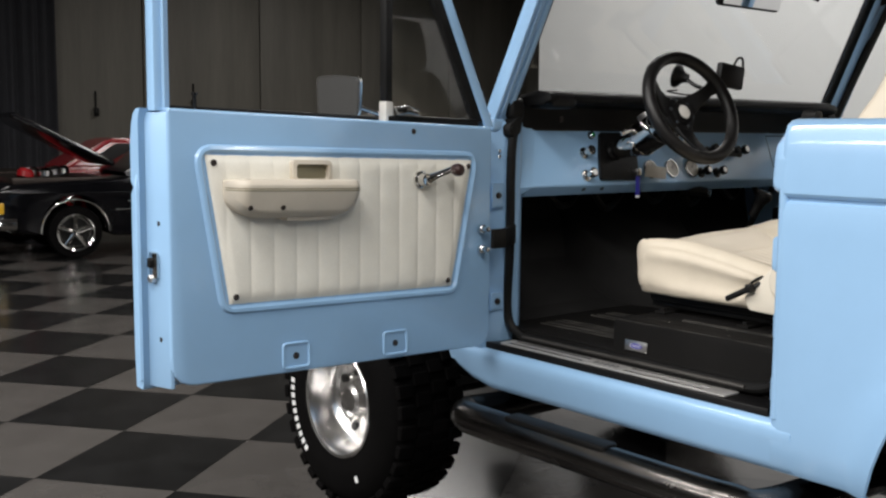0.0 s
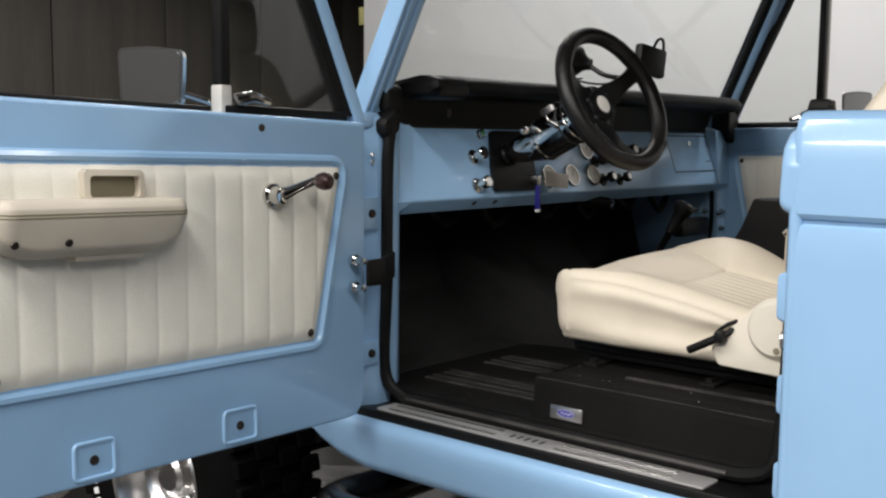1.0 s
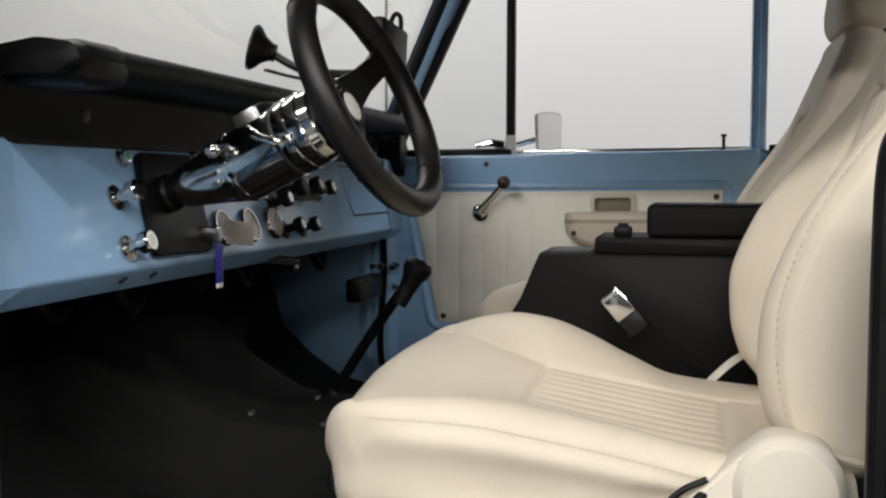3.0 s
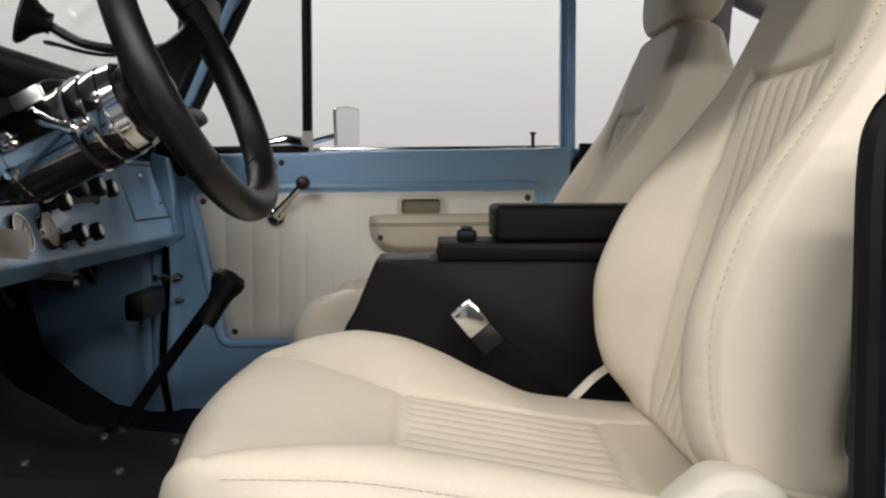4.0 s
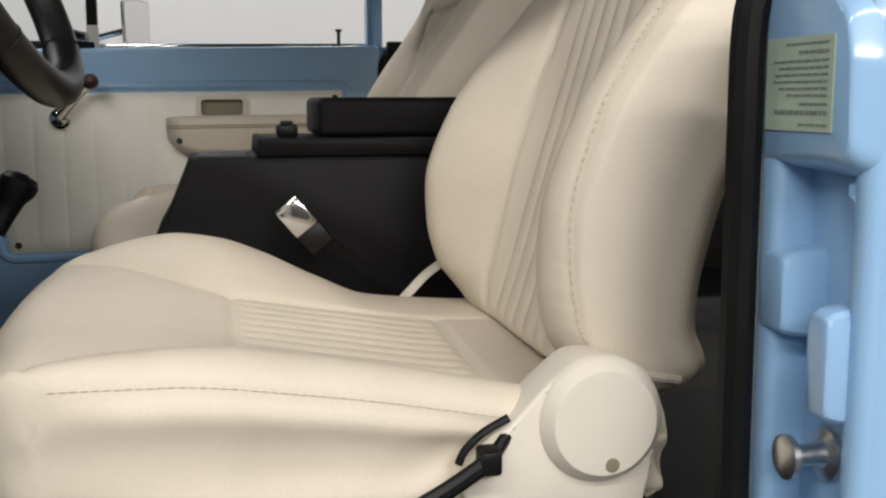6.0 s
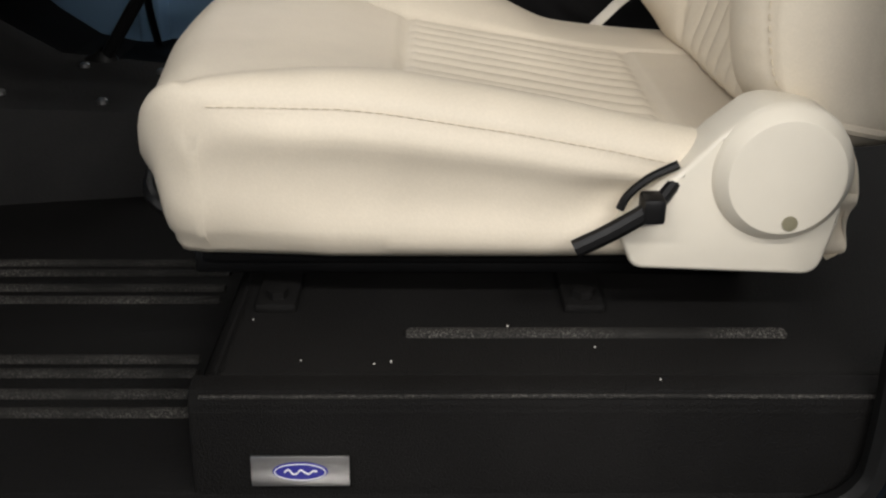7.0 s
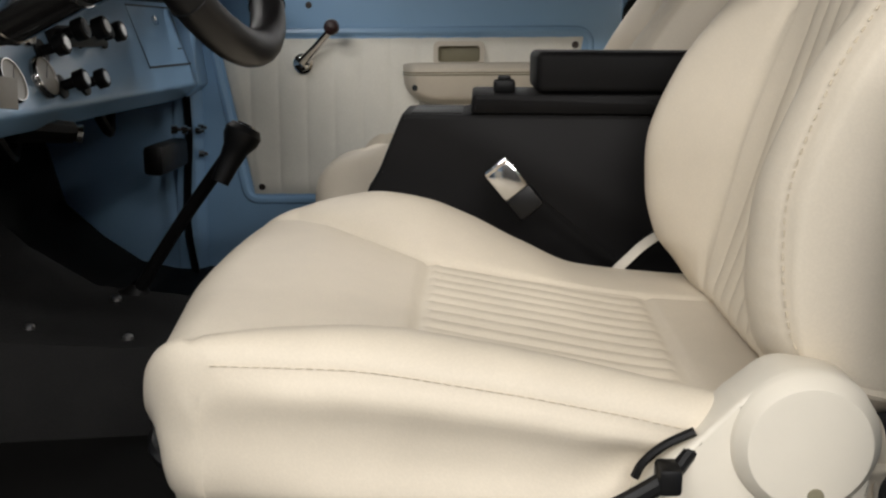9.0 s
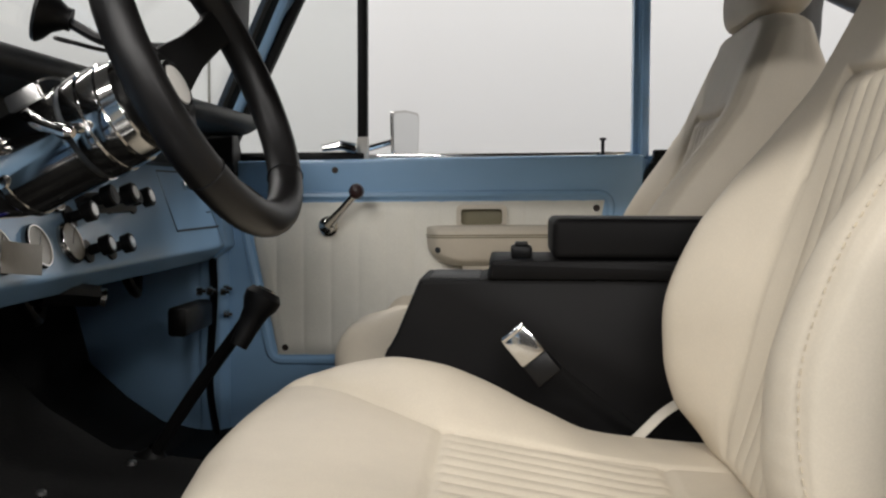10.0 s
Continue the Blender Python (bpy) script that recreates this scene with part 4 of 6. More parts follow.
for z, tall in ((1.034, 0.030), (0.773, 0.022)):
    hh = part("door_hinge", box(-0.782, -0.744, -0.0165, -0.011, z - tall, z + tall, 0.002), PAINT, CAR, "painted door hinge leaf")
    part("hinge_bolt", lathe([(0, 0.0085), (0.004, 0.0075), (0.005, 0.0)], (-0.763, -0.0165, z), (0, -1, 0), 8), SCREW, hh)
for z in (1.128, 1.142):
    part("pillar_bolt", lathe([(0, 0.0038), (0.003, 0.0034), (0.004, 0.0)], (-0.757, -0.012, z), (0, -1, 0), 8), STEEL, CAR)

# ---------------------------------------------------------------- dashboard
def face_y(z):
    return -0.022 + (z - 1.052) * 0.36


def dash_shell():
    """Folded steel panel whose driver's end is cut on a slant."""
    bm = plate(rounded([(0.028, 1.196), (-0.022, 1.052), (0.006, 1.026), (0.012, 1.026), (-0.010, 1.054), (0.036, 1.196)], [0, 0.008, 0.004, 0.002, 0.006, 0], 3), "x", -0.604, 0.632, 0.0015)
    for v in bm.verts:
        if v.co.x < -0.5:
            v.co.x -= 0.053 * min(1.1, max(0.0, (1.196 - v.co.z) / 0.144))
    return bm


face = part("dash_panel", dash_shell(), PAINT, CAR, "light blue steel dash panel")
# cheek that turns from the panel's slanted end back to the door pillar
inner_edge = [(-0.602, 0.031, 1.224), (-0.603, 0.026, 1.196), (-0.630, 0.002, 1.122), (-0.656, -0.023, 1.052), (-0.680, 0.006, 1.024)]
outer_edge = [(-0.640, 0.036, 1.215), (-0.704, 0.012, 1.190), (-0.706, 0.006, 1.120), (-0.707, 0.000, 1.050), (-0.707, 0.012, 1.024)]
cheek = loft([[Vector(a) for a in inner_edge] + [Vector(a) + Vector((0.002, 0.006, 0)) for a in inner_edge[::-1]], [Vector(a) for a in outer_edge] + [Vector(a) + Vector((0.002, 0.006, 0)) for a in outer_edge[::-1]]])
part("dash_end", cheek, PAINT, CAR)
part("dash_end", plate(rounded([(0.05, 1.215), (-0.005, 1.20), (-0.024, 1.05), (0.006, 1.024), (0.05, 1.05)], 0.006, 2), "x", 0.628, 0.70, 0.003), PAINT, CAR)
part("pillar_cover", box(-0.726, -0.676, -0.018, 0.045, 1.216, 1.272, 0.014, 4), RUBBER, CAR, "black moulding between dash and windscreen post")
for x in (0.60,):
    part("dash_slot", box(x - 0.012, x + 0.012, face_y(1.115) - 0.002, face_y(1.115) + 0.004, 1.113, 1.1155), INK, face)
pad = []
for x, k in ((-0.668, 0.7), (-0.662, 0.95), (-0.64, 1.0), (-0.2, 1.0), (0.3, 1.0), (0.58, 1.0), (0.615, 0.9), (0.628, 0.65), (0.632, 0.3)):
    sec = rounded([(0.05, 1.198), (0.045, 1.278), (-0.045, 1.292), (-0.086, 1.286), (-0.095, 1.268), (-0.078, 1.257), (0.008, 1.256), (0.022, 1.198)], [0, 0.01, 0.02, 0.016, 0.012, 0.010, 0.01, 0], 4)
    pad.append([(x, 0.0 + (y - 0.0) * (0.55 + 0.45 * k) + 0.0, 1.25 + (z - 1.25) * k) for y, z in sec])
part("dash_pad", loft(pad), PAD, CAR, "black padded dash top")
part("dash_recess", box(-0.700, 0.628, 0.0245, 0.05, 1.192, 1.262, 0.003), BLACK, CAR)
part("defroster_box", box(-0.655, -0.565, -0.092, 0.01, 1.246, 1.2905, 0.018, 3), BLACK, CAR, "black moulded box at the end of the dash")
part("pad_clip", box(-0.583, -0.574, -0.046, -0.04, 1.214, 1.228, 0.002), SCREW, CAR)
part("corner_trim", plate(rounded([(-0.744, 1.178), (-0.722, 1.172), (-0.706, 1.188), (-0.702, 1.220), (-0.716, 1.228), (-0.746, 1.202)], 0.012, 3), "y", -0.035, 0.02, 0.006), RUBBER, CAR, "black corner trim over the door seal")
part("corner_trim", plate(rounded([(0.735, 1.17), (0.69, 1.165), (0.66, 1.20), (0.66, 1.27), (0.70, 1.26), (0.73, 1.225)], 0.012, 3), "y", -0.03, 0.025, 0.006), RUBBER, CAR)
part("column_plate", plate(rounded([(-0.414, 1.060), (-0.262, 1.058), (-0.250, 1.12), (-0.237, 1.192), (-0.374, 1.192), (-0.396, 1.13)], 0.010, 4), "y", -0.006, 0.004, 0.002), BLACK, CAR, "black plate round the steering column", m=Matrix.Translation((0, -0.003, 1.128)) @ Matrix.Rotation(radians(-19.8), 4, "X") @ Matrix.Translation((0, 0, -1.128)))


def gauge(x, z, r):
    p = (x, face_y(z), z)
    n = (0, -0.94, 0.34)
    g = part("gauge", lathe([(-0.004, r), (0.006, r), (0.009, r * 0.94), (0.009, r * 0.88), (0.005, r * 0.86)], p, n, 28), CHROME, CAR, "small round gauge with a chrome bezel")
    part("dial", lathe([(0.004, r * 0.87), (0.0065, r * 0.87), (0.0065, 0.0)], p, n, 28), DIAL, g)
    nd = bmesh.new()
    c = Vector(p) + Vector(n).normalized() * 0.0072
    tube([c + Vector((0, 0, -r * 0.1)), c + Vector((r * 0.25, 0.001, r * 0.6))], 0.0006, 5, bm=nd)
    part("needle", nd, INK, g)
    return g


for x in (-0.106, -0.0165, -0.196):
    gauge(x, 1.088, 0.0265)
gauge(-0.020, 1.146, 0.024)


def dash_knob(x, z, r=0.0125, length=0.034, cap=CHROME, face_mat=WHITE):
    p = (x, face_y(z), z)
    n = (0, -0.95, 0.31)
    k = part("dash_knob", lathe([(-0.003, r * 1.15), (0.004, r * 1.15), (0.006, r * 0.5), (length * 0.55, r * 0.5), (length * 0.62, r * 0.95), (length * 0.93, r), (length, r * 0.85), (length, 0)], p, n, 18), cap, CAR, "chrome pull knob")
    if face_mat:
        part("knob_face", lathe([(length - 0.001, r * 0.62), (length + 0.0008, r * 0.6), (length + 0.001, 0)], p, n, 16), face_mat, k)


dash_knob(-0.444, 1.134, 0.0135, 0.036, CHROME, BLACK)
dash_knob(-0.455, 1.076, 0.0135, 0.036, CHROME, WHITE)
dash_knob(-0.404, 1.180, 0.0090, 0.014, CHROME, GREEN)
dash_knob(-0.210, 1.188, 0.0070, 0.012, CHROME, RED)
dash_knob(0.026, 1.076, 0.0130, 0.036, BLACK, STEEL)
dash_knob(0.100, 1.075, 0.0130, 0.034, BLACK, STEEL)
dash_knob(0.010, 1.118, 0.0135, 0.036, BLACK, STEEL)
dash_knob(0.082, 1.135, 0.0150, 0.040, BLACK, BLACK)
dash_knob(0.143, 1.136, 0.0150, 0.046, BLACK, WHITE)
radio = part("radio_bar", plate(rounded([(0.045, 1.122), (0.235, 1.122), (0.235, 1.150), (0.045, 1.150)], 0.006, 3), "y", face_y(1.136) - 0.010, face_y(1.136) + 0.004, 0.002), BLACK, CAR, "slim black radio with twin knobs")
dash_knob(0.200, 1.135, 0.0115, 0.030, BLACK, BLACK)
dash_knob(0.232, 1.134, 0.0145, 0.036, BLACK, STEEL)
for z in (1.184, 1.088):
    part("glovebox_gap", box(0.395, 0.645, face_y(z) - 0.0022, face_y(z) + 0.002, z - 0.0016, z + 0.0016), INK, face)
for x in (0.395, 0.645):
    g = box(x - 0.0008, x + 0.0008, -0.0018, 0.002, -0.050, 0.050)
    part("glovebox_gap", g, INK, face, m=Matrix.Translation((0, face_y(1.136), 1.136)) @ Matrix.Rotation(radians(-19.8), 4, "X"))
part("glovebox_lock", lathe([(0, 0.008), (0.006, 0.008), (0.007, 0)], (0.51, face_y(1.160), 1.160), (0, -0.94, 0.34), 14), CHROME, CAR)
part("key_tag", box(-0.258, -0.170, -0.048, -0.0465, 1.071, 1.103, 0.0004), PAPER, CAR, "pale paper tag on the ignition key", m=Matrix.Translation((-0.25, -0.047, 1.08)) @ Matrix.Rotation(radians(6), 4, "Y") @ Matrix.Translation((0.25, 0.047, -1.08)))
part("key", box(-0.290, -0.275, -0.05, -0.020, 1.075, 1.095, 0.002), CHROME, CAR)
part("key_fob", box(-0.302, -0.286, -0.056, -0.051, 1.022, 1.074, 0.002), BADGEBLUE, CAR, "blue key fob")
part("fob_end", box(-0.301, -0.287, -0.0555, -0.0515, 1.016, 1.023, 0.001), WHITE, CAR)
for x, z in ((-0.46, 1.041), (-0.39, 1.041)):
    part("dash_hole", lathe([(0, 0.006), (0.0015, 0.006), (0.0015, 0)], (x, -0.012, z), (0, -0.7, -0.7), 10), INK, CAR)
part("under_dash_valve", tube([(-0.02, 0.03, 1.03), (0.06, -0.01, 1.018)], [0.018, 0.014], 10), BLACK, CAR)
part("under_dash_knob", lathe([(0, 0.010), (0.012, 0.012), (0.014, 0)], (0.06, -0.012, 1.017), (0.5, -1, -0.2), 12), CHROME, CAR)
for k in range(6):
    xs = -0.5 + 0.19 * k
    part("wiring_loom", tube(smooth_path([(xs, 0.12, 1.06), (xs + 0.05, 0.10, 1.00 - 0.02 * (k % 2)), (xs + 0.12, 0.12, 0.99), (xs + 0.19, 0.14, 1.04)], 4), 0.009, 7), BLACK, CAR)
# ---------------------------------------------------------------- steering
HUB = Vector((-0.372, -0.283, 1.252))
AX = Vector((math.sin(-0.089), -math.cos(0.43) * math.cos(-0.089), math.sin(0.43) * math.cos(-0.089)))
U = AX.cross(Vector((0, 0, 1))).normalized()
V = U.cross(AX)
RIM_R = 0.135


def on_wheel(r, a, h=0.0):
    return HUB + (U * math.cos(a) + V * math.sin(a)) * r + AX * h


WHEEL = part("steering_wheel", tube([on_wheel(RIM_R, 2 * math.pi * k / 72) for k in range(72)], 0.0158, 16, True), LEATHER, CAR, "black leather three-spoke steering wheel")
for k in range(4):
    a = math.pi / 4 + k * math.pi / 2
    part("rim_seam", tube([on_wheel(RIM_R, a) + (on_wheel(1, a) - HUB) * 0.0161 * math.cos(t) + AX * 0.0161 * math.sin(t) for t in (2 * math.pi * j / 20 for j in range(20))], 0.0007, 5, True), BLACK, WHEEL)
for a in (math.radians(-90), math.radians(30), math.radians(150)):
    rings = []
    for r, w, h in ((0.026, 0.030, -0.044), (0.050, 0.025, -0.042), (0.080, 0.0175, -0.028), (0.105, 0.016, -0.012), (0.124, 0.019, -0.003)):
        d = (on_wheel(1, a) - HUB)
        t = AX.cross(d)
        c = HUB + d * r + AX * h
        rings.append([c + t * p + AX * q for p, q in rounded([(-w, -0.006), (w, -0.006), (w, 0.006), (-w, 0.006)], 0.004, 3)])
    part("spoke", loft(rings), BLACK, WHEEL)
DISH = HUB - AX * 0.030
part("wheel_hub", lathe([(-0.030, 0.034), (-0.022, 0.042), (-0.012, 0.046), (-0.006, 0.044), (-0.004, 0.032), (0.002, 0.030), (0.002, 0)], DISH, AX, 28), BLACK, WHEEL)
part("horn_ring", lathe([(0.001, 0.024), (0.005, 0.023), (0.006, 0.0195)], DISH, AX, 28), BLACK, WHEEL)
part("horn_cap", lathe([(0.001, 0.0195), (0.006, 0.0175), (0.008, 0.010), (0.0085, 0)], DISH, AX, 24), DIAL, WHEEL, "pale horn cap with a worn emblem")
for k in range(6):
    q = DISH + (U * math.cos(k * math.pi / 3 + 0.3) + V * math.sin(k * math.pi / 3 + 0.3)) * 0.036 - AX * 0.004
    part("hub_bolt", lathe([(0, 0.0045), (0.003, 0.004), (0.003, 0)], q, AX, 8), INK, WHEEL)
# the column lies a touch steeper than the wheel's own axis
CAX = Vector((math.sin(-0.089), -math.cos(0.455) * math.cos(-0.089), math.sin(0.455) * math.cos(-0.089)))
CU = CAX.cross(Vector((0, 0, 1))).normalized()
CV = CU.cross(CAX)
TOP = HUB - AX * 0.055
barrel = [(-0.142, 0.0), (-0.142, 0.039), (-0.137, 0.0435), (-0.128, 0.0445), (-0.064, 0.0448), (-0.0625, 0.0460), (-0.0605, 0.0460), (-0.0595, 0.0426), (-0.0560, 0.0426),
          (-0.0550, 0.0462), (-0.0535, 0.0470), (-0.040, 0.0470), (-0.0385, 0.0453), (-0.0365, 0.0462), (-0.022, 0.0458), (-0.0205, 0.0442), (-0.008, 0.0433), (-0.002, 0.037), (0.0, 0.028), (0.0, 0)]
COL = part("steering_column", lathe(barrel, TOP, CAX, 56), CHROME, CAR, "polished chrome tilt steering column")
part("column_groove", lathe([(-0.0597, 0.0428), (-0.0597, 0.0450), (-0.0560, 0.0450), (-0.0560, 0.0428)], TOP, CAX, 48), INK, COL)
part("column_seam", lathe([(-0.1345, 0.0438), (-0.1335, 0.0456), (-0.1285, 0.0457), (-0.1275, 0.0442)], TOP, CAX, 48), CHROME, COL)
# below the tilt joint the jacket lies flatter and tapers to the black tube
LAX = Vector((math.sin(-0.089), -math.cos(0.31) * math.cos(-0.089), math.sin(0.31) * math.cos(-0.089)))
JOINT = TOP - CAX * 0.128
part("column_cone", lathe([(-0.092, 0.0), (-0.092, 0.023), (-0.088, 0.0255), (-0.060, 0.031), (-0.020, 0.0405), (-0.008, 0.0425), (0.004, 0.0415)], JOINT, LAX, 40), CHROME, COL)
part("column_lower", lathe([(-0.30, 0.0205), (-0.125, 0.0205), (-0.121, 0.0245), (-0.108, 0.0245), (-0.104, 0.0215), (-0.086, 0.0215)], JOINT, LAX, 28), BLACK, COL)
part("column_boot", lathe([(-0.200, 0.040), (-0.188, 0.038), (-0.178, 0.030), (-0.160, 0.0235)], JOINT, LAX, 24), RUBBER, COL)
side = -CU if CU.x > 0 else CU
so = 1.0 if side.dot(CU) > 0 else -1.0
sh = TOP - CAX * 0.115
TURNED = Matrix(((CU.x, CAX.x, CV.x, sh.x), (CU.y, CAX.y, CV.y, sh.y), (CU.z, CAX.z, CV.z, sh.z), (0, 0, 0, 1)))


def by_column(a, b, c):
    """A point beside the column: out to the driver's left, up along it, and above it."""
    return TURNED @ Vector((so * a, b, c))


# shift housing: a drum across the barrel behind a square bracket, with its levers
part("shift_drum", lathe([(-0.034, 0.0), (-0.034, 0.025), (-0.030, 0.028), (0.006, 0.028), (0.009, 0.025), (0.009, 0.0)], by_column(0.0, 0.036, 0.030), side, 28), CHROME, COL, "chrome shift housing")
br = part("lever_bracket", box(so * 0.010, so * 0.0145, 0.003, 0.034, 0.016, 0.056, 0.002), STEEL, COL, "square polished lever bracket", m=TURNED)
part("bracket_screw", lathe([(0, 0.0045), (0.003, 0.004), (0.0035, 0.0)], by_column(0.0145, 0.024, 0.026), side, 10), INK, br)
part("turn_lever", tube(smooth_path([by_column(*q) for q in ((0.016, 0.020, 0.026), (0.034, 0.028, 0.024), (0.050, 0.042, 0.010), (0.056, 0.060, -0.006))], 5), [0.0080] * 5 + [0.0060] * 5 + [0.0044] * 6, 12), CHROME, COL)
part("lever_tip", lathe([(0, 0.0060), (0.008, 0.0068), (0.013, 0.004), (0.013, 0)], by_column(0.056, 0.058, -0.004), (CAX * 0.8 + side * 0.1 - CV * 0.6).normalized(), 12), CHROME, COL)
part("tilt_lever", tube(smooth_path([by_column(*q) for q in ((0.030, -0.002, 0.018), (0.044, -0.008, 0.020), (0.056, -0.014, 0.018))], 4), [0.0065, 0.006, 0.0055, 0.005, 0.005, 0.0048, 0.0046, 0.0046, 0.0046], 10), CHROME, COL)
part("tilt_knob", lathe([(0, 0.006), (0.007, 0.0085), (0.014, 0.0078), (0.017, 0.004), (0.017, 0)], by_column(0.052, -0.012, 0.0185), (side - CAX * 0.2).normalized(), 14), CHROME, COL)
part("hazard_knob", lathe([(0, 0.006), (0.008, 0.008), (0.013, 0.006), (0.013, 0)], by_column(0.030, 0.004, 0.010), side, 12), CHROME, COL)
part("joint_bolt", lathe([(0, 0.006), (0.005, 0.0055), (0.006, 0.0)], by_column(0.041, -0.014, -0.016), side, 10), CHROME, COL)
part("ignition_lock", lathe([(-0.02, 0.018), (0.012, 0.018), (0.016, 0.013), (0.016, 0)], by_column(-0.036, -0.020, 0.0), -side, 16), CHROME, COL)

# phone holder on the windscreen
cup = thing("phone_holder", (-0.096, -0.03, 1.35), "black suction-cup phone holder on the windscreen", "phone holder")
part("suction_cup", lathe([(0, 0.033), (0.004, 0.034), (0.010, 0.030), (0.018, 0.020), (0.030, 0.013), (0.036, 0.013), (0.036, 0)], (-0.108, -0.020, 1.350), (0.25, -0.9, -0.25), 24), BLACK, cup)
part("holder_arm", tube(smooth_path([(-0.100, -0.048, 1.340), (-0.105, -0.10, 1.315), (-0.13, -0.19, 1.306), (-0.165, -0.235, 1.322)], 5), 0.006, 8), BLACK, cup)
part("holder_cradle", box(-0.046, 0.040, -0.011, 0.010, -0.032, 0.028, 0.006), BLACK, cup, m=Matrix.Translation((-0.169, -0.247, 1.338)) @ Matrix.Rotation(radians(-8), 4, "Z") @ Matrix.Rotation(radians(8), 4, "Y"))
part("holder_bracket", tube(smooth_path([(-0.150, -0.24, 1.362), (-0.138, -0.245, 1.383), (-0.125, -0.25, 1.382), (-0.122, -0.25, 1.36)], 4), 0.0035, 6), BLACK, cup)
part("charge_cable", tube(smooth_path([(-0.17, -0.235, 1.315), (-0.21, -0.16, 1.29), (-0.24, -0.10, 1.30), (-0.18, -0.085, 1.305)], 6), 0.0022, 6), BLACK, cup)

# gear lever and transfer case lever
LEV = part("gear_lever", tube(smooth_path([(0.118, -0.060, 0.79), (0.072, -0.138, 0.896), (0.030, -0.212, 0.988), (0.016, -0.236, 1.018)], 5), 0.0085, 10), BLACK, CAR, "black gear lever with a tall knob")
part("lever_boot", lathe([(0, 0.034), (0.008, 0.030), (0.018, 0.018), (0.026, 0.012), (0.030, 0.010)], (0.118, -0.060, 0.780), (-0.1, -0.3, 1), 20), RUBBER, LEV)
part("lever_knob", lathe([(-0.045, 0.011), (-0.02, 0.013), (0.0, 0.016), (0.012, 0.022), (0.022, 0.023), (0.030, 0.018), (0.032, 0)], (0.009, -0.231, 1.004), (0.20, -0.42, 0.87), 18), BLACK, LEV)
part("knob_cap", lathe([(0.0305, 0.012), (0.0325, 0.011), (0.033, 0)], (0.009, -0.231, 1.004), (0.20, -0.42, 0.87), 16), CHROME, LEV)
# parking brake bracket on the passenger kick panel
part("kick_panel", plate([(0.03, 0.66), (0.30, 0.72), (0.30, 1.19), (0.03, 1.19)], "x", 0.675, 0.69, 0.003), PAINT, CAR)
part("kick_panel", plate([(0.03, 0.66), (0.30, 0.72), (0.30, 1.19), (0.03, 1.19)], "x", -0.69, -0.675, 0.003), LINER, CAR)
part("brace_strap", tube(smooth_path([(0.628, 0.0, 1.03), (0.632, 0.0, 0.95), (0.636, 0.01, 0.80), (0.645, 0.0, 0.70)], 5), 0.013, 8, flat=0.35), BLACK, CAR, "black support strap under the dash")
part("fuse_box", box(0.455, 0.612, -0.005, 0.03, 0.908, 0.957, 0.008), BLACK, CAR, "black box hung under the dash")
for x, z in ((0.500, 0.982), (0.560, 0.976), (0.668, 0.970), (0.668, 0.922), (0.648, 0.966)):
    part("bracket_nut", lathe([(0, 0.0075), (0.010, 0.0075), (0.011, 0.004), (0.016, 0.004), (0.016, 0)], (x, -0.008, z), (0.25, -1, 0), 8), CHROME, CAR)

# ---------------------------------------------------------------- seats
def gauss(x, w):
    return math.exp(-(x / w) ** 2)


CUSHION_EDGE = []


